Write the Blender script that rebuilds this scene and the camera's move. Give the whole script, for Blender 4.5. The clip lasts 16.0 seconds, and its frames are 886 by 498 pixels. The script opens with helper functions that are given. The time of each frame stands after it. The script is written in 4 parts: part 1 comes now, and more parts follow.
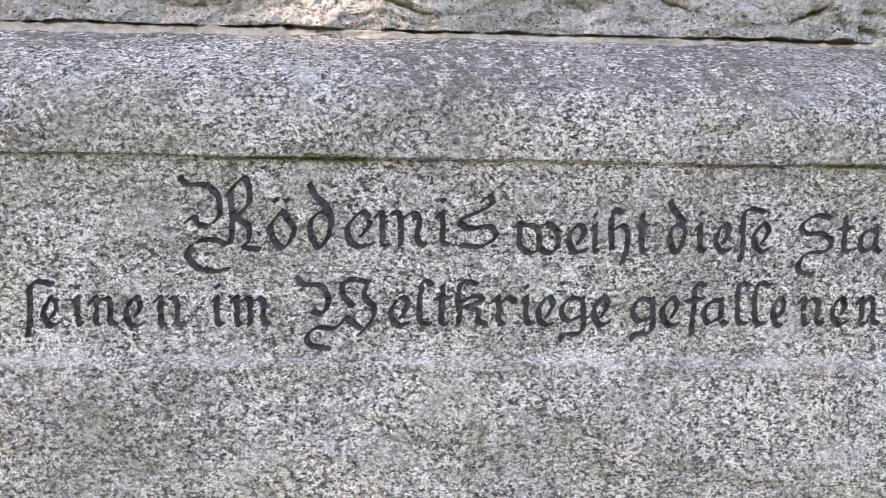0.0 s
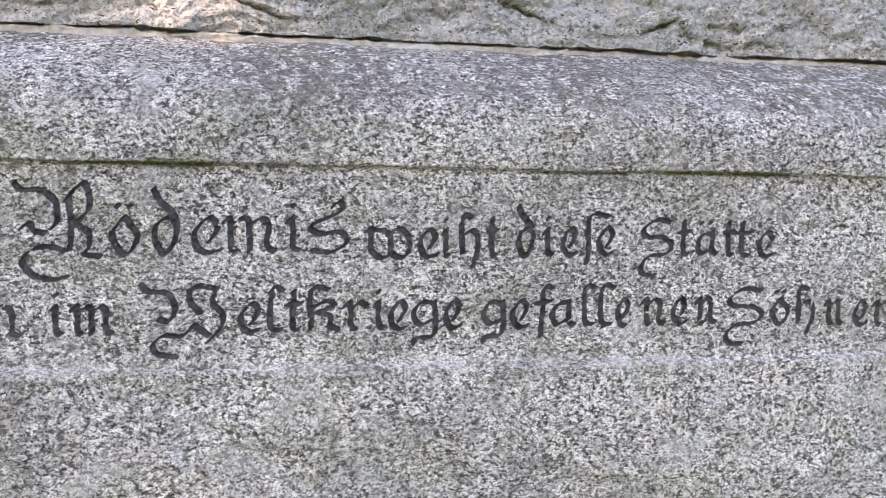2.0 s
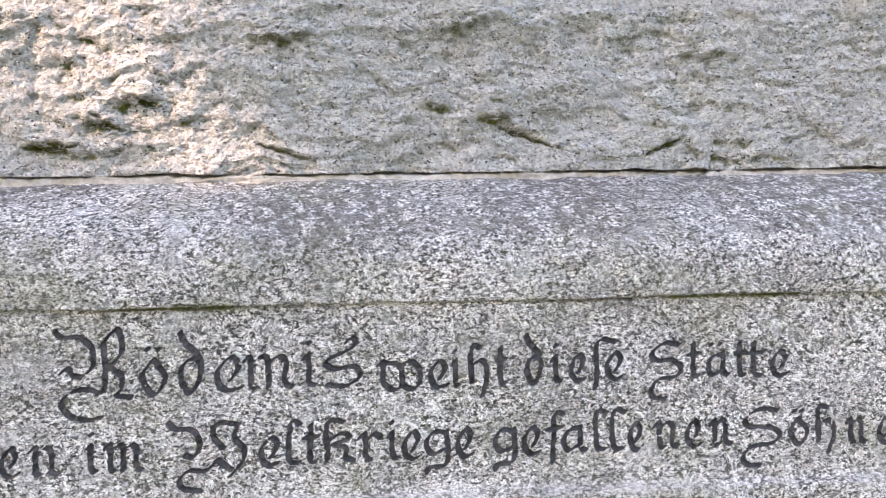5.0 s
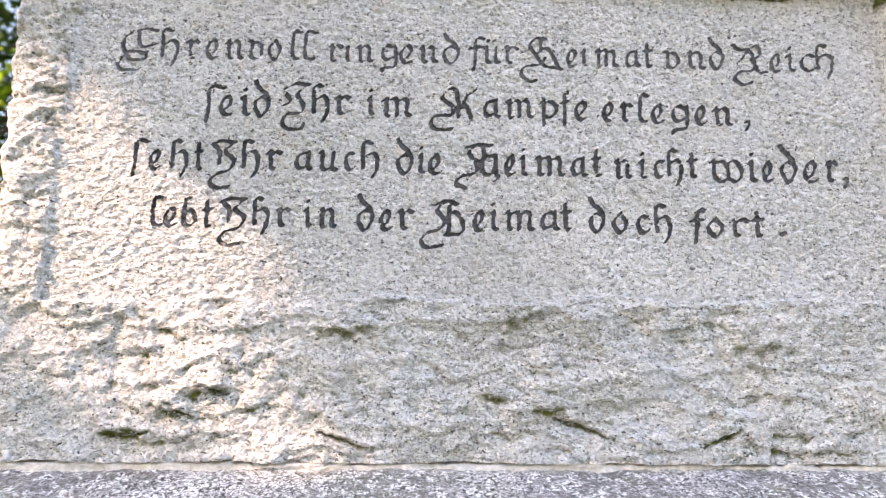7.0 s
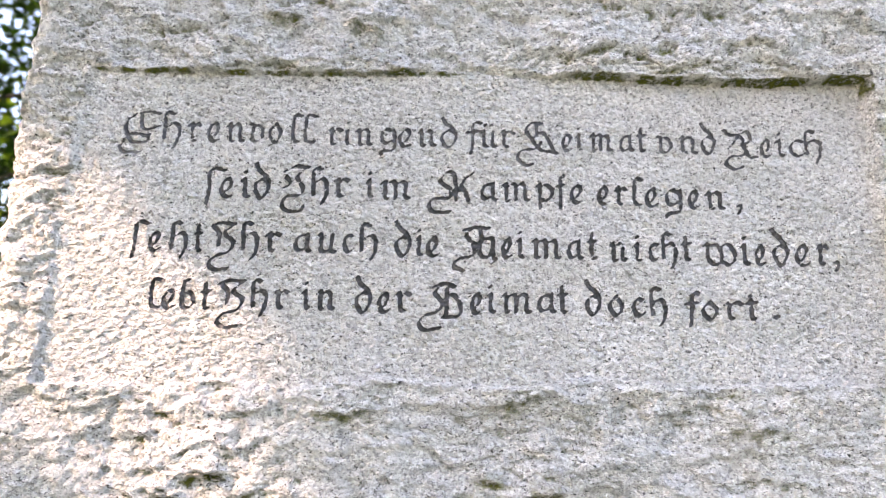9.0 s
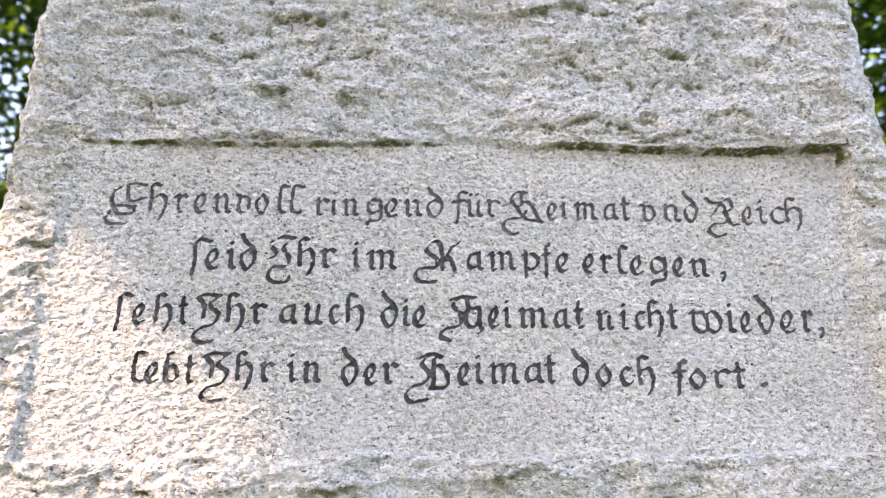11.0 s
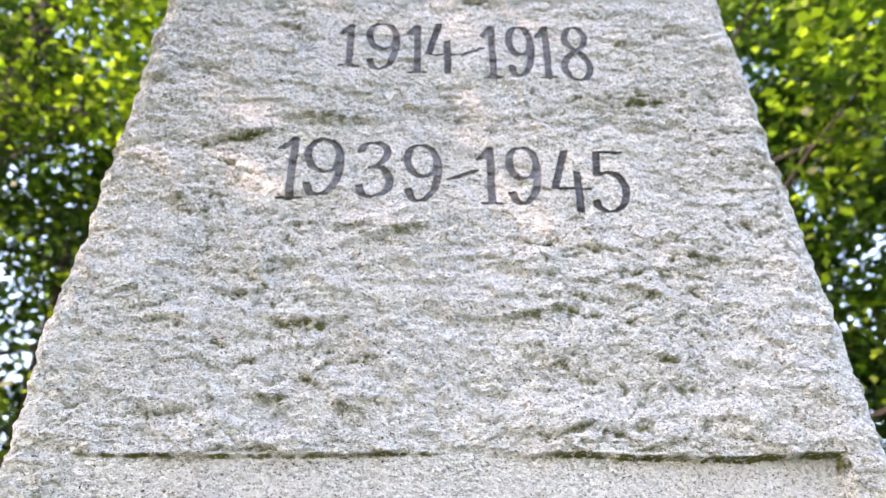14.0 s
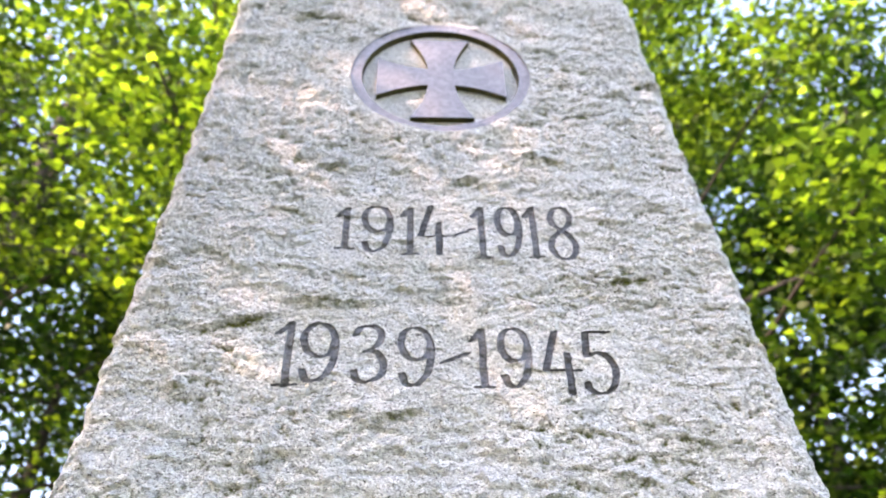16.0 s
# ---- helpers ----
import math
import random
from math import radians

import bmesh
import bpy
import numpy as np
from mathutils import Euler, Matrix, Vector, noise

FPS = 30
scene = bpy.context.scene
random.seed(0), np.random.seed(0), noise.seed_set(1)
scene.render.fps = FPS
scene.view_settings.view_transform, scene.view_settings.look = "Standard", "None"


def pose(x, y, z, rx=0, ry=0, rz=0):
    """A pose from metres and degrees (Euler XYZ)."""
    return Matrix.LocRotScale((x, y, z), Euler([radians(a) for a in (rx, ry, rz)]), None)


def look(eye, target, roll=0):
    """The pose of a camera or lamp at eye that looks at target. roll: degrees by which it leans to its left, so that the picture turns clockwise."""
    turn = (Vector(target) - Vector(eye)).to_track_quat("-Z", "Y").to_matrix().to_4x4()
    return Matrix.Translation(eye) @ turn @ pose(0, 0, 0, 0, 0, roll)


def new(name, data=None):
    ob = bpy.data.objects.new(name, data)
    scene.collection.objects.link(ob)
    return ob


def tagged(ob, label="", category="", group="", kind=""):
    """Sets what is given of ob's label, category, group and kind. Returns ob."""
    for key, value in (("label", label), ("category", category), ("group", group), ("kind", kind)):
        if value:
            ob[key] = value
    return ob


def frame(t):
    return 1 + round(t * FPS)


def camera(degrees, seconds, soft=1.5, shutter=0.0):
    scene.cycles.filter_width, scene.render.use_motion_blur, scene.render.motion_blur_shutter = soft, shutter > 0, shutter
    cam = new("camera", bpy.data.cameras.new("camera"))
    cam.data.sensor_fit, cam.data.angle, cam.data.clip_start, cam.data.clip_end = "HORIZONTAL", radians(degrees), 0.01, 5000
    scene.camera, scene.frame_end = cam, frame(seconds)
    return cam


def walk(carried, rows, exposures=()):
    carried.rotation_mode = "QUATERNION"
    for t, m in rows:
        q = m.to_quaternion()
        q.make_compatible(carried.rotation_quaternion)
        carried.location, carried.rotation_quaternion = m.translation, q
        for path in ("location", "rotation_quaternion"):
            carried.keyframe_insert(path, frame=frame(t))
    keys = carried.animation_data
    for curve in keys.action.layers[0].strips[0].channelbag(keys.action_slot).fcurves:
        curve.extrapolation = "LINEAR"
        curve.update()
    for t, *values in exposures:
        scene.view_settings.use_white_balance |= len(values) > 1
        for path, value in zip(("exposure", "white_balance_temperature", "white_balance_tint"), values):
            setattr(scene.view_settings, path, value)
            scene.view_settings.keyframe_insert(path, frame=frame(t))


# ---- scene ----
cam = camera(61.3, 16.0, soft=0.85)
METRES, EYE, TILT, LEAN, TURN = 1.0, 1.1, -6.5, -0.9, -3.3
ROWS = [
    (0.0, 0.0, 0.0, 0.0, -0.0, 0.0, -0.0),
    (0.5, 0.0188, 0.0015, 0.0009, -1.32, -0.01, 0.1),
    (1.0, 0.0431, -0.0008, 0.0003, -2.54, 0.1, 0.36),
    (1.5, 0.0681, -0.005, 0.0006, -4.18, 0.13, 0.25),
    (2.0, 0.0916, -0.0102, 0.0016, -5.78, 0.24, 0.42),
    (2.5, 0.1135, -0.0154, 0.0017, -6.7, 0.32, 0.65),
    (3.0, 0.1395, -0.0202, -0.006, -7.82, 0.23, 0.9),
    (5.5, 0.165, -0.0672, 0.1409, 0.77, 7.05, 1.46),
    (6.0, 0.169, -0.0731, 0.1995, 1.65, 9.21, 0.59),
    (6.5, 0.1698, -0.0998, 0.2566, 1.67, 12.63, 0.15),
    (7.0, 0.1629, -0.1307, 0.322, 2.85, 15.55, 0.3),
    (7.5, 0.1641, -0.1399, 0.3523, 2.87, 17.3, 0.75),
    (8.0, 0.1536, -0.1456, 0.3662, 2.35, 18.23, 0.45),
    (10.5, 0.1521, -0.1725, 0.3985, 1.63, 20.84, 0.68),
    (11.0, 0.1531, -0.1721, 0.414, 1.26, 22.63, 1.07),
    (11.5, 0.1525, -0.1894, 0.4449, 1.4, 24.91, 1.14),
    (12.0, 0.1564, -0.2278, 0.4784, 1.29, 27.24, 1.24),
    (12.5, 0.1603, -0.2516, 0.5179, 1.03, 29.25, 0.89),
    (13.0, 0.1659, -0.2609, 0.5604, 1.14, 32.41, 1.17),
    (13.5, 0.1678, -0.2658, 0.5887, 1.06, 34.08, 1.54),
    (14.0, 0.1576, -0.2901, 0.6098, 0.97, 36.4, 1.32),
    (14.5, 0.1542, -0.3337, 0.6352, 0.94, 38.82, 1.63),
    (15.0, 0.162, -0.368, 0.6557, 0.82, 41.3, 1.93),
    (15.5, 0.1689, -0.3941, 0.6736, 0.65, 43.87, 2.21),
    (16.0, 0.1667, -0.4093, 0.6856, 1.16, 45.79, 2.14),
]
walk(cam, [(t, pose(0, 0, EYE, TILT, LEAN, TURN) @ pose(METRES * x, METRES * y, METRES * z, 90 + pitch, roll, yaw)) for t, x, y, z, yaw, pitch, roll in ROWS],
     exposures=[(0, 2.28, 7850, 24), (3, 2.3, 7850, 24), (5.5, 2.57, 7900, 24), (8, 2.93, 7950, 25), (10.5, 2.9, 7950, 25), (12, 3.06, 7900, 25), (16, 3.27, 7800, 25)])

cam.data.dof.use_dof = True
cam.data.dof.focus_distance = 1.04
cam.data.dof.aperture_fstop = (cam.data.lens / 1000) / 0.0075

# ---- world and sun ----
SUN = Vector((-0.70, -0.40, 0.60)).normalized()          # towards the sun
world = bpy.data.worlds.new("sky")
scene.world = world
world.use_nodes = True
wn = world.node_tree
sky = wn.nodes.new("ShaderNodeTexSky")
sky.sky_type = "NISHITA"
sky.sun_disc = False
sky.sun_elevation = math.asin(SUN.z)
sky.sun_rotation = math.atan2(SUN.x, SUN.y)
wn.links.new(sky.outputs["Color"], wn.nodes["Background"].inputs["Color"])
wn.nodes["Background"].inputs["Strength"].default_value = 0.15
lamp = bpy.data.lights.new("sun", "SUN")
lamp.energy, lamp.angle, lamp.color = 1.2, radians(0.55), (1.0, 0.80, 0.67)
new("sun", lamp).matrix_world = look(SUN * 30, (0, 0, 0))


# ---- materials ----
def material(name):
    m = bpy.data.materials.new(name)
    m.use_nodes = True
    return m, m.node_tree, m.node_tree.nodes["Principled BSDF"]


def node(tree, kind, **inputs):
    n = tree.nodes.new(kind)
    for key, value in inputs.items():
        n.inputs[key.replace("_", " ")].default_value = value
    return n


def ramp(tree, source, stops, ease="LINEAR"):
    r = tree.nodes.new("ShaderNodeValToRGB")
    r.color_ramp.interpolation = ease
    while len(r.color_ramp.elements) < len(stops):
        r.color_ramp.elements.new(0.5)
    for e, (at, colour) in zip(r.color_ramp.elements, stops):
        e.position, e.color = at, (*colour, 1) if len(colour) == 3 else colour
    tree.links.new(source, r.inputs[0])
    return r.outputs[0]


def mix(tree, factor, a, b, way="MIX"):
    n = tree.nodes.new("ShaderNodeMix")
    n.data_type, n.blend_type = "RGBA", way
    for socket, value in ((n.inputs[0], factor), (n.inputs[6], a), (n.inputs[7], b)):
        if hasattr(value, "is_linked"):
            tree.links.new(value, socket)
        else:
            socket.default_value = value if isinstance(value, float) else (*value, 1)
    return n.outputs[2]


def math_node(tree, way, a, b):
    n = tree.nodes.new("ShaderNodeMath")
    n.operation = way
    for socket, value in ((n.inputs[0], a), (n.inputs[1], b)):
        if hasattr(value, "is_linked"):
            tree.links.new(value, socket)
        else:
            socket.default_value = value
    return n.outputs[0]


def grey(v, warm=0.0):
    return (v * (1 + warm), v, v * (1 - warm))


def granite(name, pale, mica_share, stain, green, lichen_share, bump, contrast, even, grain):
    """Weathered granite: feldspar, quartz and mica grains, with stains, pale lichen and moss where the stone's moss value says."""
    m, t, b = material(name)
    at = t.nodes.new("ShaderNodeTexCoord").outputs["Object"]

    def speckle(scale, detail, rough, stretch=(1.0, 1.0, 1.0)):
        n = node(t, "ShaderNodeTexNoise", Scale=scale, Detail=detail, Roughness=rough)
        turn = t.nodes.new("ShaderNodeMapping")
        turn.inputs["Scale"].default_value = stretch
        t.links.new(at, turn.inputs["Vector"])
        t.links.new(turn.outputs[0], n.inputs["Vector"])
        return n

    warp = speckle(330.0, 2.0, 0.6)
    shifted = t.nodes.new("ShaderNodeVectorMath")
    shifted.operation = "MULTIPLY_ADD"
    t.links.new(warp.outputs["Color"], shifted.inputs[0])
    shifted.inputs[1].default_value = (0.006, 0.006, 0.006)
    t.links.new(at, shifted.inputs[2])
    grains = node(t, "ShaderNodeTexVoronoi", Scale=260.0 * grain)
    t.links.new(shifted.outputs[0], grains.inputs["Vector"])
    split = t.nodes.new("ShaderNodeSeparateColor")
    t.links.new(grains.outputs["Color"], split.inputs[0])
    colour = ramp(t, split.outputs[0], [
        (0.0, grey(0.20 * pale)), (0.14, grey(0.30 * pale, 0.01)), (0.32, grey(0.48 * pale, 0.03)),
        (0.55, grey(0.64 * pale, 0.03)), (0.8, grey(0.76 * pale, 0.01)), (1.0, grey(0.84 * pale, -0.01))])
    colour = mix(t, even, colour, grey(0.66 * pale, 0.015))
    fine = speckle(480.0 * grain, 4.0, 0.8, (0.8, 0.6, 1.1))
    colour = mix(t, contrast, colour, ramp(t, fine.outputs[0], [(0.40, grey(0.10)), (0.45, grey(0.88)), (0.54, grey(1.42))]), "MULTIPLY")
    mica = speckle(190.0 * grain, 4.0, 0.8, (0.75, 0.6, 1.15))
    edge = 0.66 - 0.10 * mica_share
    colour = mix(t, ramp(t, mica.outputs[0], [(edge, grey(0.0)), (edge + 0.014, grey(0.97))]), colour, (0.035, 0.037, 0.036))
    pits = speckle(125.0 * grain, 2.5, 0.6, (0.85, 1.0, 1.15))
    # the bump's low spots are also darkened, the pits' shade put into the colour
    colour = mix(t, ramp(t, pits.outputs[0], [(0.36, grey(0.35 + 0.65 * contrast)), (0.395, grey(0.0))]), colour, (0.085, 0.084, 0.078))
    # darker water stains, pale lichen, green algae
    blotch = speckle(4.5, 7.0, 0.7, (0.8, 1.0, 1.2))
    shade = speckle(26.0, 5.0, 0.75)
    worn = math_node(t, "ADD", math_node(t, "MULTIPLY", blotch.outputs[0], 0.6), math_node(t, "MULTIPLY", shade.outputs[0], 0.4))
    colour = mix(t, ramp(t, worn, [(0.36, grey(stain)), (0.47, grey(0.4 * stain)), (0.54, grey(0.0))]), colour, (0.12, 0.122, 0.105))
    crust = speckle(14.0, 6.0, 0.75)
    colour = mix(t, ramp(t, crust.outputs[0], [(0.52, grey(0.0)), (0.66, grey(lichen_share))]), colour, (0.70, 0.71, 0.72))
    spots = speckle(70.0, 5.0, 0.72, (0.7, 0.6, 1.0))
    weather = t.nodes.new("ShaderNodeAttribute")
    weather.attribute_name = "weather"
    where = speckle(3.2, 3.0, 0.6)
    spotted = math_node(t, "MULTIPLY", ramp(t, spots.outputs[0], [(0.44, grey(0.0)), (0.53, grey(0.8))]), math_node(t, "MAXIMUM", ramp(t, where.outputs[0], [(0.46, grey(0.0)), (0.58, grey(0.8 * stain))]), weather.outputs["Fac"]))
    colour = mix(t, spotted, colour, (0.17, 0.157, 0.150))
    lit_smeared = t.nodes.new("ShaderNodeAttribute")
    lit_smeared.attribute_name = "pale"
    # pale marks: a painted ledge highlight with wear, and sunlit smeared mortar
    colour = mix(t, math_node(t, "MULTIPLY", lit_smeared.outputs["Fac"], ramp(t, shade.outputs[0], [(0.38, grey(0.1)), (0.58, grey(0.8))])), colour, (0.74, 0.72, 0.70))
    algae = speckle(7.0, 6.0, 0.72, (0.8, 1.0, 1.3))
    colour = mix(t, ramp(t, algae.outputs[0], [(0.47, grey(0.0)), (0.68, grey(green))]), colour, (0.24, 0.26, 0.13))
    moss = t.nodes.new("ShaderNodeAttribute")
    moss.attribute_name = "moss"
    tuft = speckle(80.0, 4.0, 0.75)
    mossy = math_node(t, "MULTIPLY", moss.outputs["Fac"], ramp(t, tuft.outputs[0], [(0.36, grey(0.12)), (0.49, grey(1.0))]))
    colour = mix(t, mossy, colour, ramp(t, tuft.outputs[0], [(0.40, (0.035, 0.040, 0.008)), (0.62, (0.16, 0.17, 0.035))]))
    t.links.new(colour, b.inputs["Base Color"])
    b.inputs["Roughness"].default_value = 0.9
    b.inputs["Specular IOR Level"].default_value = 0.15
    rough = math_node(t, "ADD", pits.outputs[0], math_node(t, "MULTIPLY", tuft.outputs[0], 0.7))
    rough = math_node(t, "ADD", rough, math_node(t, "MULTIPLY", fine.outputs[0], 0.10))
    relief = node(t, "ShaderNodeBump", Strength=1.0, Distance=bump)
    t.links.new(rough, relief.inputs["Height"])
    t.links.new(relief.outputs[0], b.inputs["Normal"])
    return m


def painted(name, dark, light, rough, bare=0.0):
    """Old matt paint on cut stone, thin in places."""
    m, t, b = material(name)
    at = t.nodes.new("ShaderNodeTexCoord").outputs["Object"]
    wear = node(t, "ShaderNodeTexNoise", Scale=60.0, Detail=5.0, Roughness=0.7)
    t.links.new(at, wear.inputs["Vector"])
    grain = node(t, "ShaderNodeTexNoise", Scale=380.0, Detail=2.0)
    t.links.new(at, grain.inputs["Vector"])
    c = ramp(t, wear.outputs[0], [(0.35, dark), (0.66, light)])
    c = mix(t, 0.5, c, ramp(t, grain.outputs[0], [(0.3, grey(0.6)), (0.65, grey(1.3))]), "MULTIPLY")
    # where the paint has flaked, the stone's grains show
    flaked = node(t, "ShaderNodeTexNoise", Scale=34.0, Detail=6.0, Roughness=0.75)
    t.links.new(at, flaked.inputs["Vector"])
    c = mix(t, ramp(t, flaked.outputs[0], [(0.50, grey(0.0)), (0.60, grey(bare))]), c, ramp(t, grain.outputs[0], [(0.35, grey(0.10)), (0.6, grey(0.42, 0.02))]))
    t.links.new(c, b.inputs["Base Color"])
    b.inputs["Roughness"].default_value = rough
    relief = node(t, "ShaderNodeBump", Strength=0.5, Distance=0.001)
    t.links.new(grain.outputs[0], relief.inputs["Height"])
    t.links.new(relief.outputs[0], b.inputs["Normal"])
    return m


def leafy(name, dark, light):
    m, t, b = material(name)
    island = t.nodes.new("ShaderNodeNewGeometry").outputs["Random Per Island"]
    at = t.nodes.new("ShaderNodeTexCoord").outputs["Object"]
    spray = node(t, "ShaderNodeTexNoise", Scale=1.1, Detail=3.0, Roughness=0.6)
    t.links.new(at, spray.inputs["Vector"])
    # clump-scale noise puts the shade between leaf clumps into their colour
    clump_shade = math_node(t, "MULTIPLY", island, ramp(t, spray.outputs[0], [(0.38, grey(0.55)), (0.56, grey(1.05))]))
    # few leaves reach the light end, as painted sunlit highlights
    c = ramp(t, clump_shade, [(0.0, dark), (0.45, tuple(0.88 * a + 0.12 * b for a, b in zip(dark, light))), (0.75, tuple(0.5 * a + 0.5 * b for a, b in zip(dark, light))), (1.0, light)])
    t.links.new(c, b.inputs["Base Color"])
    b.inputs["Roughness"].default_value = 0.45
    glow = t.nodes.new("ShaderNodeBsdfTranslucent")
    t.links.new(mix(t, 1.0, c, (1.2, 1.5, 0.5), "MULTIPLY"), glow.inputs["Color"])
    both = t.nodes.new("ShaderNodeMixShader")
    both.inputs[0].default_value = 0.55
    t.links.new(b.outputs[0], both.inputs[1])
    t.links.new(glow.outputs[0], both.inputs[2])
    t.links.new(both.outputs[0], t.nodes["Material Output"].inputs["Surface"])
    return m


def mottled(name, dark, light, scale, rough, bump):
    m, t, b = material(name)
    at = t.nodes.new("ShaderNodeTexCoord").outputs["Object"]
    n = node(t, "ShaderNodeTexNoise", Scale=scale, Detail=6.0, Roughness=0.7)
    t.links.new(at, n.inputs["Vector"])
    t.links.new(ramp(t, n.outputs[0], [(0.3, dark), (0.7, light)]), b.inputs["Base Color"])
    b.inputs["Roughness"].default_value = rough
    relief = node(t, "ShaderNodeBump", Strength=0.8, Distance=bump)
    t.links.new(n.outputs[0], relief.inputs["Height"])
    t.links.new(relief.outputs[0], b.inputs["Normal"])
    return m


OBELISK_STONE = granite("pale_granite", 1.18, 0.60, 0.12, 0.17, 0.5, 0.018, 0.15, 0.55, 0.85)
BASE_STONE = granite("grey_granite", 1.17, 1.15, 0.62, 0.28, 0.5, 0.0075, 0.85, 0.0, 1.0)
LETTER_PAINT = painted("letter_paint", (0.013, 0.013, 0.016), (0.046, 0.046, 0.058), 0.36, 0.12)
VERSE_PAINT = painted("verse_paint", (0.016, 0.017, 0.019), (0.050, 0.050, 0.056), 0.45, 0.25)
WORN_PAINT = painted("worn_letter_paint", (0.03, 0.03, 0.036), (0.11, 0.11, 0.12), 0.55, 0.40)
DATE_PAINT = painted("date_paint", (0.05, 0.05, 0.06), (0.18, 0.18, 0.20), 0.55, 0.35)
DATE_DARK = painted("dark_date_paint", (0.025, 0.025, 0.03), (0.09, 0.09, 0.10), 0.5, 0.25)
EMBLEM_PAINT = painted("emblem_paint", (0.20, 0.19, 0.22), (0.33, 0.31, 0.35), 0.55)
# dark green-brown rims of the ring and cross
GREEN_BROWN_EDGE = mottled("green_brown_edge", (0.02, 0.02, 0.008), (0.10, 0.09, 0.03), 40.0, 0.9, 0.003)
MORTAR = mottled("mortar", (0.46, 0.43, 0.39), (0.84, 0.80, 0.745), 90.0, 0.9, 0.006)
BARK = mottled("bark", (0.018, 0.015, 0.012), (0.06, 0.05, 0.04), 14.0, 0.9, 0.02)
GRASS = mottled("grass", (0.025, 0.045, 0.012), (0.09, 0.12, 0.035), 3.0, 0.9, 0.03)
# sun and shade of the foliage put into two leaf colours, light and dark
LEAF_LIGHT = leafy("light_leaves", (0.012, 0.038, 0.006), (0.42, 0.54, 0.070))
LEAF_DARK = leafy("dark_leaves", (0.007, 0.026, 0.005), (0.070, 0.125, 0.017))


# ---- noise and fields ----
HASH = np.random.RandomState(7).permutation(512)
TURNS = np.random.RandomState(8).rand(512) * 2 * np.pi


def perlin(x, z, seed=0):
    xi, zi = np.floor(x).astype(int), np.floor(z).astype(int)
    xf, zf = x - xi, z - zi

    def corner(i, k):
        a = TURNS[HASH[(HASH[(xi + i + seed * 37) % 512] + zi + k) % 512]]
        return np.cos(a) * (xf - i) + np.sin(a) * (zf - k)

    u, v = xf ** 3 * (xf * (6 * xf - 15) + 10), zf ** 3 * (zf * (6 * zf - 15) + 10)
    low, high = corner(0, 0) * (1 - u) + corner(1, 0) * u, corner(0, 1) * (1 - u) + corner(1, 1) * u
    return 1.5 * (low * (1 - v) + high * v)


def fractal(x, z, seed=0, octaves=4, rough=0.5):
    total, size = np.zeros_like(x), 1.0
    for n in range(octaves):
        total = total + size * perlin(x * 2 ** n, z * 2 ** n, seed + n)
        size *= rough
    return total


def chips(x, z, wide, high, seed):
    """Rough-hewn facets: each cell is a tilted flake that ends in a small step."""
    u, v = x / wide, z / high
    ui, vi = np.floor(u).astype(int), np.floor(v).astype(int)
    best, found = np.full(x.shape, 9.0), np.zeros(x.shape)
    for i in (-1, 0, 1):
        for k in (-1, 0, 1):
            h = HASH[(HASH[(ui + i + seed) % 512] + vi + k) % 512]
            cx, cz = ui + i + 0.5 + 0.45 * np.cos(TURNS[h]), vi + k + 0.5 + 0.45 * np.sin(TURNS[(h + 91) % 512])
            d = (u - cx) ** 2 + (v - cz) ** 2
            tilt = 0.5 * np.sin(TURNS[(h + 17) % 512]) * (u - cx) - (0.5 + 0.5 * np.sin(TURNS[(h + 5) % 512])) * (v - cz)
            near = d < best
            found = np.where(near, tilt + 0.35 * np.cos(TURNS[(h + 33) % 512]), found)
            best = np.minimum(best, d)
    return found


def ease(a, b, v):
    s = np.clip((v - a) / (b - a), 0, 1)
    return s * s * (3 - 2 * s)


def link_mesh(name, verts, quads, polys=(), stuff=None):
    """A smooth-shaded mesh from arrays of places and quads, and a list of other polygons."""
    me = bpy.data.meshes.new(name)
    loops = np.concatenate([np.asarray(quads, int).ravel(), np.fromiter((i for p in polys for i in p), int)])
    sizes = np.concatenate([np.full(len(quads), 4), np.fromiter((len(p) for p in polys), int)]).astype(int)
    me.vertices.add(len(verts))
    me.vertices.foreach_set("co", np.asarray(verts, float).ravel())
    me.loops.add(len(loops))
    me.loops.foreach_set("vertex_index", loops)
    me.polygons.add(len(sizes))
    me.polygons.foreach_set("loop_start", np.concatenate([[0], np.cumsum(sizes)[:-1]]).astype(int))
    me.polygons.foreach_set("use_smooth", np.ones(len(sizes), bool))
    me.update(calc_edges=True)
    me.validate()
    if stuff is not None:
        me.materials.append(stuff)
    return me


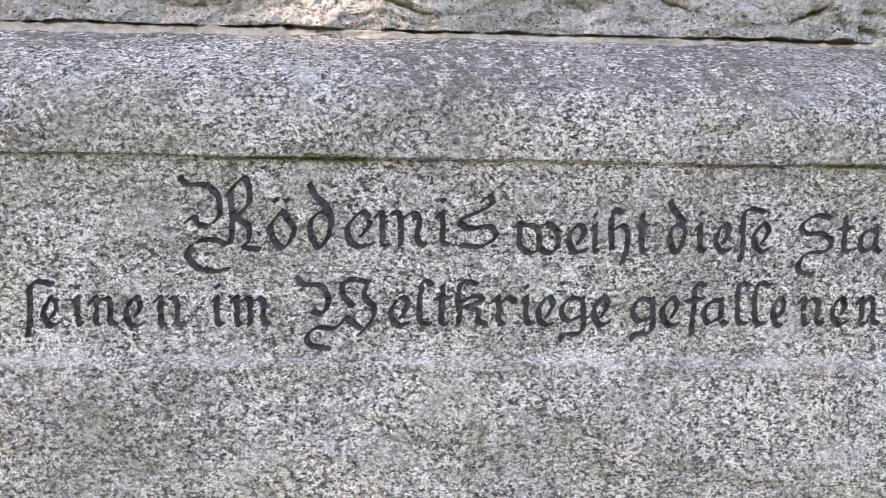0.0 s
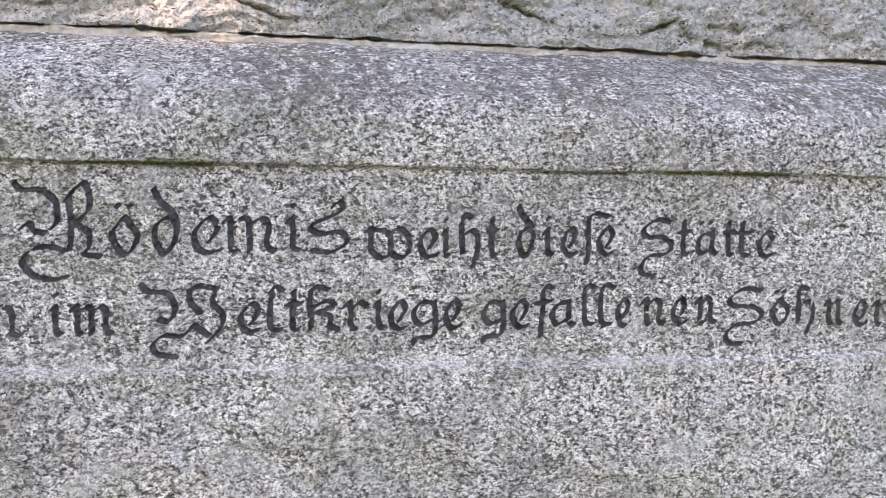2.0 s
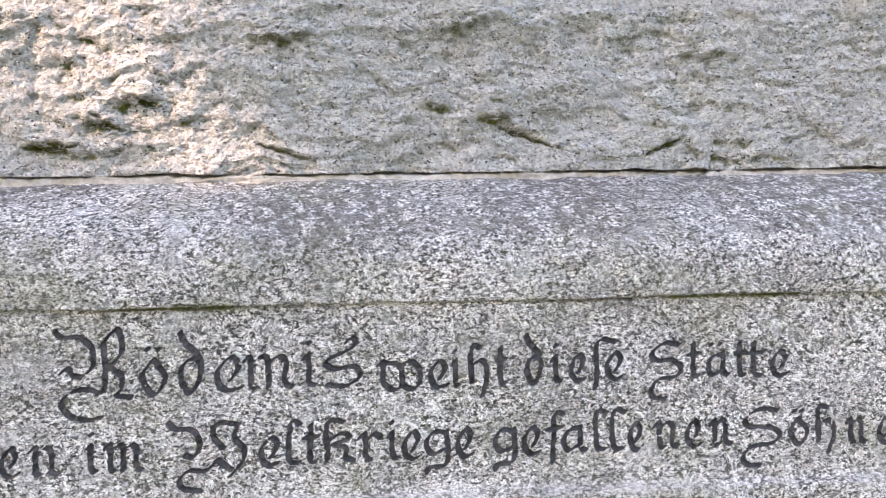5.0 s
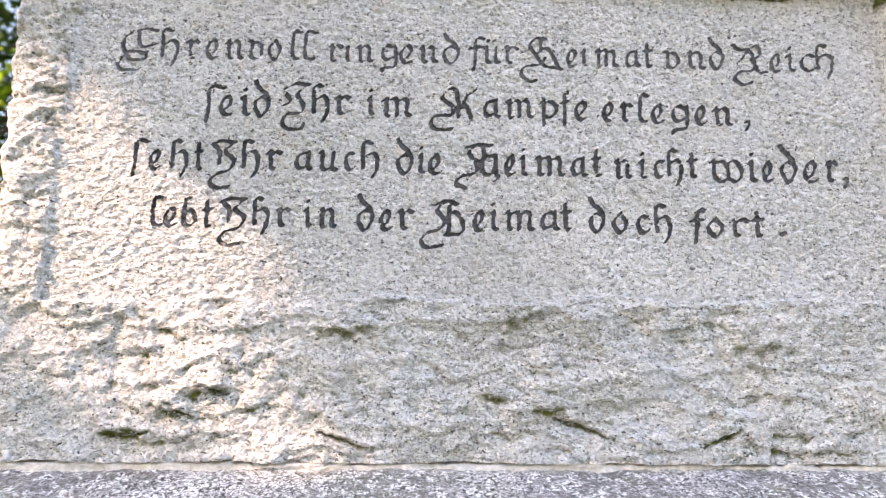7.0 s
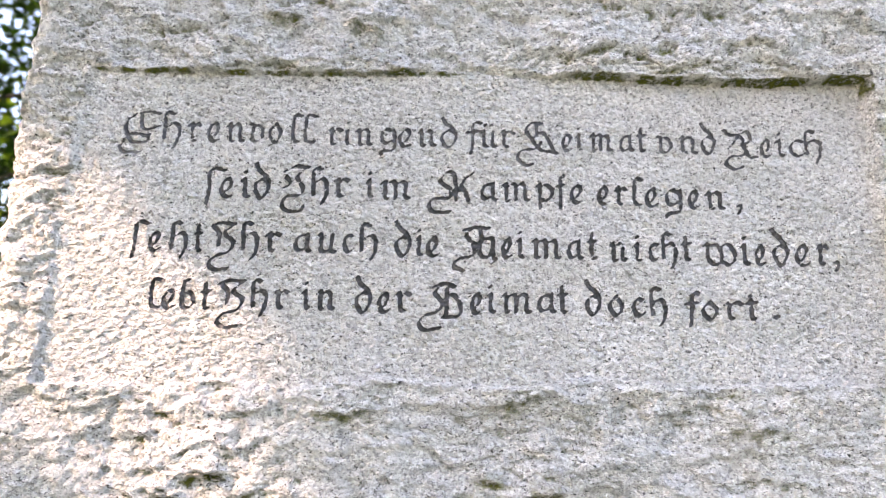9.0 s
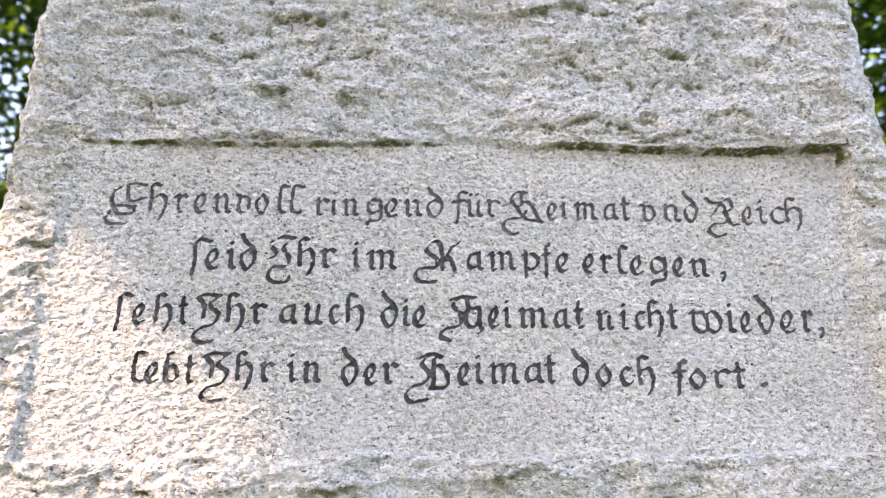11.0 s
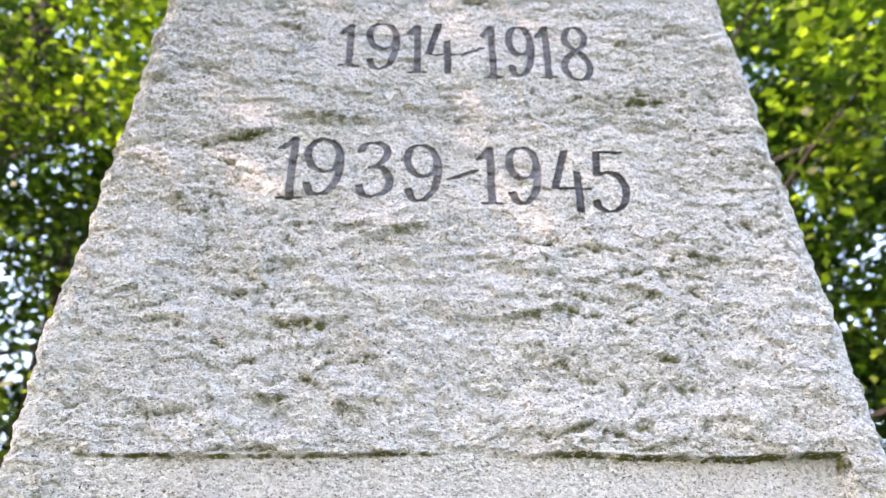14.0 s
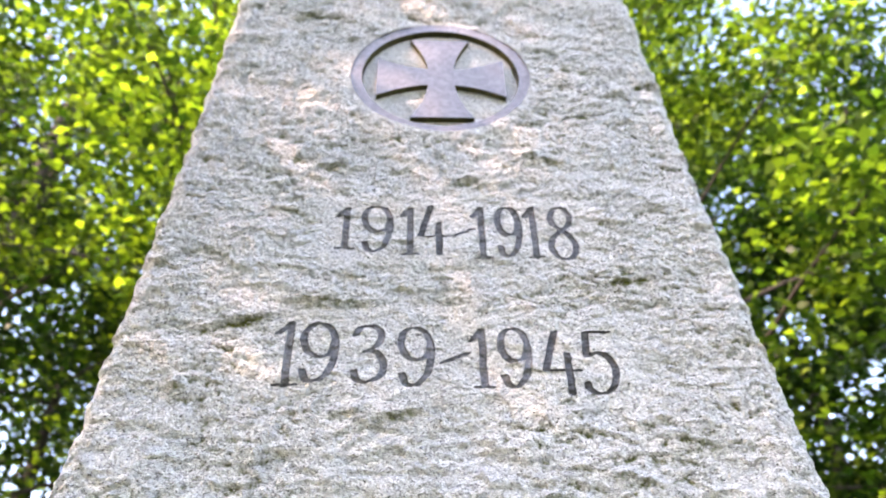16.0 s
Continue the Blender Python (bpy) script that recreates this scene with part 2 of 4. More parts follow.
def cut_grid(x, z, d, keep_inside):
    """Of a grid, the part where d < 0 (or d > 0), cut along the line d = 0. Gives x, z (with the added corners), quads, polygons and,
    for the added corners, the two grid corners and the share between them."""
    rows, cols = d.shape
    f = d if keep_inside else -d
    inside = f < 0
    count = inside[:-1, :-1].astype(int) + inside[1:, :-1] + inside[:-1, 1:] + inside[1:, 1:]
    index = np.arange(rows * cols).reshape(rows, cols)
    full = count == 4
    quads = np.stack([index[:-1, :-1][full], index[:-1, 1:][full], index[1:, 1:][full], index[1:, :-1][full]], 1)
    flat, added, seen, polys = f.ravel(), [], {}, []
    for r, c in np.argwhere((count > 0) & (count < 4)):
        ring = (r * cols + c, r * cols + c + 1, (r + 1) * cols + c + 1, (r + 1) * cols + c)
        poly = []
        for a, b in zip(ring, ring[1:] + ring[:1]):
            if flat[a] < 0:
                poly.append(a)
            if (flat[a] < 0) != (flat[b] < 0):
                key = (a, b) if a < b else (b, a)
                if key not in seen:
                    seen[key] = rows * cols + len(added)
                    added.append((key[0], key[1], flat[key[0]] / (flat[key[0]] - flat[key[1]])))
                poly.append(seen[key])
        if len(poly) > 2:
            polys.append(poly)
    return quads, polys, added


def with_added(values, added):
    values = values.reshape(-1, *values.shape[2:])
    if not added:
        return values
    a, b, s = (np.array(v) for v in zip(*added))
    a, b = a.astype(int), b.astype(int)
    s = s.reshape(-1, *([1] * (values.ndim - 1)))
    return np.concatenate([values, values[a] * (1 - s) + values[b] * s])


# ---- the alphabet: broad-nib strokes, in units of the small letters' height ----
GLYPHS = {
    "a": (0.72, ".55,.95 .22,.84 .08,.42 .2,.06 .48,.2", ".56,1 .56,.2 .7,.02"),
    "b": (0.70, ".34,1.55 .16,1.5 .1,.9 .12,.15 .34,0 .58,.25 .55,.72 .32,.92 .14,.7"),
    "c": (0.60, ".55,.88 .3,.97 .1,.6 .15,.15 .35,0 .56,.14"),
    "d": (0.72, ".02,1.9 .2,1.55 .62,1.1 .7,.5 .36,-.08 .05,.4 .1,.8 .42,1.04 .6,.94"),
    "e": (0.64, ".36,.3 .56,.72 .38,1.03 .08,.6 .12,.16 .34,-.04 .62,.08"),
    "f": (0.55, ".6,1.48 .42,1.6 .29,1.3 .28,.5 .22,-.42", ".05,.92 .54,.98"),
    "g": (0.70, ".54,.92 .26,.97 .1,.55 .24,.14 .52,.3", ".56,1 .58,.1 .52,-.3 .28,-.36 .1,-.42 .12,-.6"),
    "h": (0.72, ".42,1.5 .22,1.62 .14,1.3 .15,.1", ".16,.75 .42,1 .58,.75 .58,.15 .44,-.42"),
    "i": (0.42, ".06,.86 .2,1 .2,.16 .36,.02", ".19,1.42 .23,1.38"),
    "k": (0.66, ".44,1.5 .2,1.6 .12,1.2 .14,.06", ".14,.78 .42,1.1 .54,.88 .22,.64", ".3,.64 .47,.48 .46,.14 .62,.02"),
    "l": (0.42, ".38,1.48 .2,1.6 .13,1.2 .14,.15 .32,.02"),
    "m": (1.02, ".04,.84 .16,1 .17,.1 .26,0", ".18,.78 .4,1 .5,.82 .5,.02", ".5,.78 .72,1 .84,.8 .83,.15 .97,.02"),
    "n": (0.72, ".04,.84 .16,1 .17,.1 .27,0", ".18,.76 .4,1 .53,.8 .52,.15 .67,.02"),
    "o": (0.70, ".36,1.06 .06,.52 .36,-.06 .66,.5 .36,1.06"),
    "p": (0.70, ".05,.85 .16,1.02 .17,.3 .16,-.45", ".17,.8 .4,1 .6,.6 .46,.1 .2,.06"),
    "r": (0.55, ".04,.84 .17,1 .18,.15 .3,0", ".18,.72 .36,1 .54,.86"),
    "s": (0.80, ".52,1.36 .64,1.52 .72,1.28 .5,1.06 .18,.86 .1,.66 .32,.52 .68,.56 .78,.24 .5,-.04 .1,.02"),
    "ſ": (0.42, ".52,1.46 .3,1.6 .18,1.3 .18,.3 .13,-.4"),
    "t": (0.46, ".2,1.44 .2,.16 .36,.02", ".03,.97 .43,1.0"),
    "u": (0.72, ".04,.86 .15,1 .16,.2 .3,0 .5,.2", ".53,1 .52,.15 .67,.02"),
    "v": (0.70, ".04,1.02 .18,.9 .15,.2 .34,0 .58,.28 .55,.78 .34,.97"),
    "w": (1.04, ".02,.95 .15,1.04 .14,.3 .36,-.04 .6,.16 .58,.9", ".15,.94 .42,1.0 .58,.86 .82,1.06 1.04,.7 1.04,.2 .84,-.05 .6,.14"),
    "R": (1.62, ".02,2.04 .24,1.85 .87,1.82 1.22,1.49 1.29,.95 .96,.64 .62,.62", ".2,.72 .42,.86 .62,.64", "1.65,1.58 1.69,.95 1.65,.1",
          "1.58,1.58 2.09,2.07 2.29,1.45 1.96,.98 1.7,.91", "1.7,.91 2.2,.65 2.24,.2 2.1,-.05 2.58,-.1", "1.5,.05 1.05,.18 .5,.1 .2,-.25 .5,-.62 1.05,-.78 1.55,-.7"),
    "S": (1.05, "1.45,1.4 .8,1.5 .17,1.1 .35,.75 1.1,.72 1.5,.4 1.25,.02 .45,-.08 .05,-.5 .2,-.85 .7,-.9"),
    "W": (1.95, ".05,1.78 .33,1.53 1,1.44 1.33,.93 1.07,.42 .71,.49", "1.8,1.56 2.2,1.69 2.9,1.62", "1.85,1.5 1.9,1.15 2.27,.7",
          "2.85,1.55 2.7,1.15 3.1,.6 3,.15 2.55,-.3", "2,.3 2.55,-.12", "2,.28 1.55,-.1 .9,-.08 .5,-.4 .65,-.75 1.4,-.9"),
    "E": (1.15, ".95,1.55 .45,1.1 .38,.5 .8,-.1 1.6,-.1 1.85,.3 1.5,.2", "1.2,1.55 1.7,1.62 2.4,1.5", "1.25,1.5 1.28,.95 1.55,.6 2.35,.78", ".5,.32 1.5,.32", ".5,.1 .05,-.35 .4,-.7 1.35,-.65"),
    "H": (1.2, "1.7,1.65 1,1.7 .6,1.2 1,.65 1.3,.1 .35,-.05 .05,-.55 .5,-.95 1,-.95", "1.28,1.6 1.35,.85", "1,.65 1.6,1.1 2.1,.6 2.4,-.15", "1.55,.5 1.5,0 2.4,-.1 2.65,-.2"),
    "I": (1.05, ".2,1.4 .8,1.68 1.7,1.65", "1.6,1.65 .95,1.1 1.35,.45 1.1,.05 .3,0 .02,-.45 .4,-.8 1.25,-.78 1.35,-.5", ".25,1.1 .55,.75 .1,.5"),
    "K": (1.42, "1.6,1.5 1.15,1.62 .7,1.1 1.3,.6 1.3,.1 .3,0 .04,-.4 .4,-.75 1.25,-.75", "1.6,1.4 1.68,-.05", "1.95,.8 2.2,1.25 2.65,1.6", "1.9,.75 2.2,.5 2.4,-.05", "1.45,.55 2.1,.55"),
    # other cuts of the same capitals
    "Ħ": (1.2, ".6,1.5 1.15,1.65 2,1.6", "1.1,1.6 .75,1.2 1.1,.75 1.15,.15 .3,-.15 .05,-.55 .6,-.8", "1.1,.75 1.55,.75 1.52,1.6", "1.5,.9 1.5,.15 2,0 2.2,.95 1.65,1", "2.2,.95 2.25,0 2.4,-.15 2.15,-.35"),
    "Ḥ": (1.2, ".85,1.4 1.45,1.6 2,1.4", "1.4,1.55 .9,1.05 1.3,.5 1,0 .4,-.15 .06,-.55 .3,-.95 1.2,-.85", "1.55,1.3 1.55,-.1", "1.3,.65 1.9,.97 2.3,.35 2.2,-.2 1.3,-.25"),
    "Ì": (1.05, ".1,1.4 .6,1.55 1.4,1.5", "1.35,1.5 .85,1 1.35,.5 1.1,-.05 .3,-.35 .03,-.75 .4,-1.05 1.1,-1", ".15,1.35 .5,.95 .5,.25"),
    "Ř": (1.62, ".05,1.6 .45,1.3 1,1.25 .4,.5", ".8,1.1 1.45,1.55 1.75,1.05 1.2,.7", "1.15,.8 1.55,0 2.1,-.05", "1.2,1.2 1.3,.1 .5,-.05 .1,-.5 .6,-.85 1.15,-.7"),
    ".": (0.30, ".06,.12 .16,.2 .24,.1 .16,.0 .06,.12"),
    ",": (0.30, ".06,.16 .18,.2 .22,.0 .1,-.3"),
    "1": (0.48, ".04,.8 .28,.98", ".28,.98 .28,.03", ".1,.02 .46,.02"),
    "3": (0.68, ".1,.82 .2,.96 .36,1 .54,.9 .56,.74 .46,.6 .3,.53", ".3,.53 .5,.5 .62,.32 .56,.1 .36,0 .16,.03 .1,.2"),
    "4": (0.68, ".3,1 .05,.36", ".05,.36 .66,.36", ".48,.64 .48,0"),
    "5": (0.68, ".6,.97 .18,.97", ".18,.97 .14,.56", ".14,.56 .34,.63 .54,.55 .62,.34 .52,.08 .3,0 .12,.06 .08,.16"),
    "8": (0.68, ".34,.54 .16,.64 .12,.8 .2,.95 .34,1 .48,.95 .56,.8 .5,.64 .34,.54 .14,.42 .06,.24 .16,.05 .34,0 .54,.06 .62,.24 .54,.42 .34,.54"),
    "9": (0.68, ".62,.7 .55,.5 .36,.42 .16,.52 .08,.74 .16,.93 .34,1 .53,.92 .62,.7 .62,.45 .54,.18 .36,.02 .18,.04 .1,.2"),
    "-": (0.50, ".02,.15 .48,.85"),
}
for plain, dotted in zip("aou", "äöü"):
    GLYPHS[dotted] = GLYPHS[plain] + (".19,1.4 .23,1.36", ".46,1.4 .5,1.36")


def stroke_points(text, sx, sz, step=0.0015):
    """Points close together on the smooth curve through a stroke's stations."""
    p = np.array([[float(v) for v in s.split(",")] for s in text.split()]) * (sx, sz)
    p = np.concatenate([[2 * p[0] - p[1]], p, [2 * p[-1] - p[-2]]])
    out = []
    for a, b, c, d in zip(p, p[1:], p[2:], p[3:]):
        n = max(2, int(np.hypot(*(c - b)) / step))
        s = (np.arange(n) / n)[:, None]
        out.append(0.5 * (2 * b + (c - a) * s + (2 * a - 5 * b + 4 * c - d) * s ** 2 + (3 * b - 3 * c + d - a) * s ** 3))
    return np.concatenate(out + [p[-2:-1]])


class Letter:
    """One carved letter: its strokes at a place on a stone's face."""

    def __init__(self, sign, x, z, sx, sz, nib, thin, slope):
        self.sign, self.nib, self.thin = sign, nib, thin
        self.way = np.array([math.cos(radians(slope)), math.sin(radians(slope))])
        self.points = np.concatenate([stroke_points(s, sx, sz) for s in GLYPHS[sign][1:]]) + (x, z)
        self.points += 0.0008 * np.stack([perlin(self.points[:, 0] * 40, self.points[:, 1] * 40, n) for n in (3, 5)], 1)
        reach = nib / 2 + thin + 0.006
        self.low, self.high = self.points.min(0) - reach, self.points.max(0) + reach

    def depth(self, x, z):
        """Signed distance from the edge of the letter, negative inside."""
        shape, x, z = x.shape, x.ravel(), z.ravel()
        best = np.full(len(x), 9.0)
        for px, pz in self.points:
            along = np.clip((x - px) * self.way[0] + (z - pz) * self.way[1], -self.nib / 2, self.nib / 2)
            best = np.minimum(best, (x - px - along * self.way[0]) ** 2 + (z - pz - along * self.way[1]) ** 2)
        return (np.sqrt(best) - self.thin + 0.0008 * perlin(x * 210, z * 210, 17) + 0.0006 * perlin(x * 90, z * 90, 18)).reshape(shape)

    def build(self, surface, stuff, stone, deep=0.0065, cell=0.0016):
        xs, zs = np.arange(self.low[0], self.high[0], cell), np.arange(self.low[1], self.high[1], cell)
        x, z = np.meshgrid(xs, zs)
        d = self.depth(x, z) - 0.0004
        quads, polys, added = cut_grid(x, z, d, True)
        x, z, d = (with_added(v, added) for v in (x, z, d))
        y = surface(x, z) - 0.0003 + np.minimum(deep, 2.1 * np.maximum(0, -d))
        used = np.unique(np.concatenate([quads.ravel(), np.fromiter((i for p in polys for i in p), int)]))
        back = np.full(len(x), -1)
        back[used] = np.arange(len(used))
        me = link_mesh("letter", np.stack([x, y, z], 1)[used], back[quads], [[back[i] for i in p] for p in polys], stuff)
        ob = new("letter", me)
        ob.parent = stone
        return ob


def write(word, z0, z1, high, spans, nib, thin, slope=38):
    """The letters of a word, each cut between its own two ends, on a baseline from z0 to z1."""
    high, out, pen = high + 0.0032, [], nib * math.cos(radians(slope)) + 2 * thin
    for n, (s, (x0, x1)) in enumerate(zip(word, spans)):
        across = np.concatenate([stroke_points(p, 1, 1, 0.05)[:, 0] for p in GLYPHS[s][1:]])
        low, wide = across.min(), across.max() - across.min()
        sx = high if s in ".," else max((x1 - x0 + 0.0022 - pen) / wide, 0.28 * high)
        z = z0 - 0.0018 + (z1 - z0) * n / max(1, len(word) - 1)
        out.append(Letter(s, (x0 + x1) / 2 - sx * (low + wide / 2), z, sx, high, nib, thin, slope))
    return out


def cut_depth(x, z, letters):
    """The least signed distance to any of the letters over a grid with straight rows and columns."""
    d = np.full(x.shape, 1.0)
    for l in letters:
        c0, c1 = np.searchsorted(x[0], (l.low[0], l.high[0]))
        r0, r1 = np.searchsorted(z[:, 0], (l.low[1], l.high[1]))
        d[r0:r1, c0:c1] = np.minimum(d[r0:r1, c0:c1], l.depth(x[r0:r1, c0:c1], z[r0:r1, c0:c1]))
    return d


def steps(*parts):
    """Stations along a line: (from, to, step), ..."""
    out = [np.linspace(a, b, max(1, round((b - a) / s)), endpoint=False) for a, b, s in parts]
    return np.concatenate(out + [[parts[-1][1]]])


# ---- the obelisk's shape ----
FOOT, TOP = 1.2895, 5.0
LEFT = lambda z: np.interp(z, [1.2, 2.0, 2.45, 3.2, 4.2, 5.0], [-0.592, -0.588, -0.565, -0.512, -0.461, -0.415])
RIGHT = lambda z: np.interp(z, [1.2, 2.0, 2.45, 3.2, 4.2, 5.0], [1.036, 1.027, 1.007, 0.967, 0.923, 0.884])
HUB, RING, FLAT = (0.236, 3.752), 0.283, 0.953


def verse_plane(x, z):
    return 1.1073 + 0.0146 * x + 0.0018 * z


def in_panel(x, z):
    """How far a place lies inside the smoothed verse panel (metres, negative outside)."""
    edge = 0.004 * perlin(x * 9, z * 9, 21) + 0.003 * perlin(x * 30, z * 30, 22)
    top = 2.086 + 0.004 * np.sin(x * 7) - z
    left = x - np.interp(z, [1.55, 1.62, 1.79, 1.93, 2.09], [-0.487, -0.484, -0.475, -0.468, -0.454])
    right = (0.918 + 0.03 * (2.086 - z)) - x
    bottom = z - 1.545 - 0.03 * perlin(x * 3, z * 0, 23)
    return np.minimum(np.minimum(top, bottom), np.minimum(left, right)) + edge


def hewn(x, z):
    """The rough-hewn relief, positive towards the viewer."""
    wx, wz = x + 0.012 * fractal(x * 14, z * 14, 31, 3), z + 0.010 * fractal(x * 14, z * 14, 33, 3)
    r = 0.010 * perlin(x * 2.6, z * 3.4, 1) + 0.008 * fractal(x * 6, z * 12, 4, 3)
    r = r + 0.0058 * chips(wx, wz, 0.13, 0.065, 11) + 0.0070 * chips(wx, wz, 0.050, 0.028, 77) + 0.0042 * chips(wx, wz, 0.019, 0.013, 140)
    return r + 0.0040 * fractal(x * 34, z * 48, 9, 4, 0.65)


LEDGES = [
    (-0.07, 2.863, 0.10, 0.012), (-0.248, 2.806, 0.09, 0.014), (-0.357, 2.634, 0.02, 0.012), (-0.065, 2.344, 0.06, 0.012), (0.397, 2.369, 0.08, 0.010), (0.741, 2.504, 0.06, 0.010),
    (-0.168, 2.438, 0.015, 0.012), (0.101, 2.563, 0.07, 0.008), (0.027, 2.170, 0.035, 0.012), (-0.119, 2.191, 0.035, 0.010), (0.671, 2.932, 0.06, 0.010), (0.60, 2.416, 0.05, 0.010),
    (-0.207, 4.051, 0.04, 0.016), (0.897, 3.713, 0.05, 0.014), (0.516, 3.363, 0.08, 0.010), (-0.071, 3.328, 0.05, 0.010), (0.288, 3.273, 0.05, 0.008),
    (-0.338, 1.335, 0.05, 0.014), (0.008, 1.498, 0.06, 0.012), (0.284, 1.517, 0.045, 0.010), (0.243, 1.394, 0.025, 0.010), (0.327, 1.374, 0.035, 0.012),
    (-0.211, 1.402, 0.03, 0.016), (-0.262, 1.370, 0.025, 0.014), (0.67, 1.472, 0.05, 0.008)
]


def ledges(x, z):
    """Broken ledges with an overhang each, and the moss that grows under them."""
    out, under = np.zeros_like(x), np.zeros_like(x)
    for n, (cx, cz, wide, high) in enumerate(LEDGES):
        v = z - cz - 0.25 * (x - cx) * math.sin(n * 2.1) - 0.006 * perlin(x * 30, z * 0, n)
        along = np.exp(-np.abs((x - cx) / wide) ** 3)
        out = out + along * 1.4 * high * ease(-0.003, 0.001, v) * np.exp(-np.maximum(v, 0) / 0.03)
        under = np.maximum(under, along * np.exp(-((v + 0.004) / 0.014) ** 2) * ease(-0.35, 0.25, perlin(x * 45, z * 60, 7)))
    return out, under


CRACKS = [
    (-0.226, 1.410, -0.175, 1.391, 0.0032), (-0.273, 1.382, -0.236, 1.360, 0.0030), (-0.377, 1.332, -0.300, 1.336, 0.0050), (0.337, 1.360, 0.434, 1.326, 0.0028),
    (0.572, 1.313, 0.632, 1.342, 0.0028), (-0.034, 1.337, 0.054, 1.306, 0.0028), (-0.192, 4.042, -0.059, 4.033, 0.0090), (0.841, 3.696, 0.924, 3.747, 0.0070),
]


def cracks(x, z):
    """Narrow splits in the rough face: 0 beside them, 1 in the middle."""
    out = np.zeros_like(x)
    for n, (x0, z0, x1, z1, wide) in enumerate(CRACKS):
        t = np.clip(((x - x0) * (x1 - x0) + (z - z0) * (z1 - z0)) / ((x1 - x0) ** 2 + (z1 - z0) ** 2), 0, 1)
        away = np.hypot(x - x0 - t * (x1 - x0), z - z0 - t * (z1 - z0) + 0.005 * fractal(x * 30, z * 0, 120 + n, 3))
        out = np.maximum(out, np.exp(-(away / (wide * (0.35 + 0.9 * np.sin(np.pi * np.clip(t, 0.05, 0.95))))) ** 2))
    return out


def obelisk_surface(x, z):
    inside = in_panel(x, z)
    lower = ease(1.62, 1.50, z)
    raw = 1.085 + 0.014 * z - (1 - 0.12 * lower) * hewn(x, z) - ledges(x, z)[0] - (0.011 + 0.009 * ease(1.98, 2.06, z) * (0.25 + 0.75 * ease(0.2, 0.45, x) + 0.45 * ease(-0.1, -0.3, x))) * ease(2.6, 2.3, z) + 0.006 * lower
    raw = raw + ease(0.02, 0.0, z - FOOT) * (-0.002 + 0.007 * fractal(x * 22, z * 0, 44, 4, 0.6))
    # the rims left standing beside the panel
    raw = raw - (-0.003 * ease(-0.43, -0.47, x) + 0.005 * ease(0.86, 0.92, x)) * ease(1.56, 1.68, z) * ease(2.30, 2.10, z)
    calm = ease(0.06, 0.0, np.abs(z - 2.72) - 0.09) * ease(0.08, 0.0, np.abs(x - 0.22) - 0.42) + ease(0.06, 0.0, np.abs(z - 3.1) - 0.1) * ease(0.08, 0.0, np.abs(x - 0.26) - 0.34)
    raw = raw + 0.45 * np.clip(calm, 0, 1) * hewn(x, z)
    near = np.hypot(x - HUB[0], (z - HUB[1]) / FLAT)
    raw = raw + 0.55 * ease(RING + 0.05, RING, near) * hewn(x, z)
    flat = verse_plane(x, z) + 0.0028 * fractal(x * 65, z * 85, 14, 3, 0.7) + 0.001 * perlin(x * 8, z * 8, 15)
    y = raw + (flat - raw) * ease(-0.0014, 0.0018, inside)
    y = y + 0.014 * cracks(x, z)
    # worn arrises
    rim = np.minimum(x - LEFT(z), RIGHT(z) - x) + 0.006 * fractal(x * 0, z * 14, 41, 3)
    return y + 0.05 * np.exp(-np.maximum(rim, 0) / 0.018)


VERSE_ONE = [
    ('Ehrenvoll', 1.957, 1.958, 0.0285, ((-0.395, -0.324), (-0.320, -0.290), (-0.278, -0.253), (-0.245, -0.222), (-0.212, -0.180), (-0.174, -0.147), (-0.139, -0.116), (-0.100, -0.080), (-0.079, -0.054),)),
    ('ringend', 1.955, 1.955, 0.0257, ((-0.039, -0.010), (-0.007, 0.001), (0.011, 0.041), (0.053, 0.081), (0.085, 0.110), (0.118, 0.152), (0.159, 0.188),)),
    ('für', 1.955, 1.956, 0.0259, ((0.203, 0.233), (0.228, 0.259), (0.262, 0.291),)),
    ('Heimat', 1.952, 1.953, 0.0259, ((0.292, 0.367), (0.373, 0.391), (0.397, 0.410), (0.421, 0.463), (0.475, 0.501), (0.504, 0.523),)),
    ('vnd', 1.951, 1.952, 0.0261, ((0.541, 0.569), (0.579, 0.615), (0.620, 0.646),)),
    ('Řeich', 1.948, 1.950, 0.0262, ((0.659, 0.724), (0.726, 0.747), (0.754, 0.771), (0.779, 0.807), (0.808, 0.838),)),
]
VERSE_TWO = [
    ('ſeid', 1.858, 1.858, 0.0285, ((-0.241, -0.206), (-0.216, -0.192), (-0.183, -0.164), (-0.160, -0.132),)),
    ('Ihr', 1.860, 1.861, 0.0287, ((-0.114, -0.063), (-0.061, -0.032), (-0.025, 0.005),)),
    ('im', 1.860, 1.859, 0.0278, ((0.032, 0.045), (0.056, 0.109),)),
    ('K', 1.859, 1.860, 0.0269, ((0.137, 0.218),)),
    ('ampfe', 1.859, 1.858, 0.0269, ((0.228, 0.259), (0.265, 0.315), (0.323, 0.357), (0.360, 0.378), (0.384, 0.408),)),
    ('erlegen', 1.856, 1.850, 0.0271, ((0.432, 0.453), (0.461, 0.486), (0.494, 0.514), (0.515, 0.538), (0.549, 0.580), (0.590, 0.611), (0.621, 0.656),)),
    (',', 1.851, 1.851, 0.0272, ((0.674, 0.687),)),
]
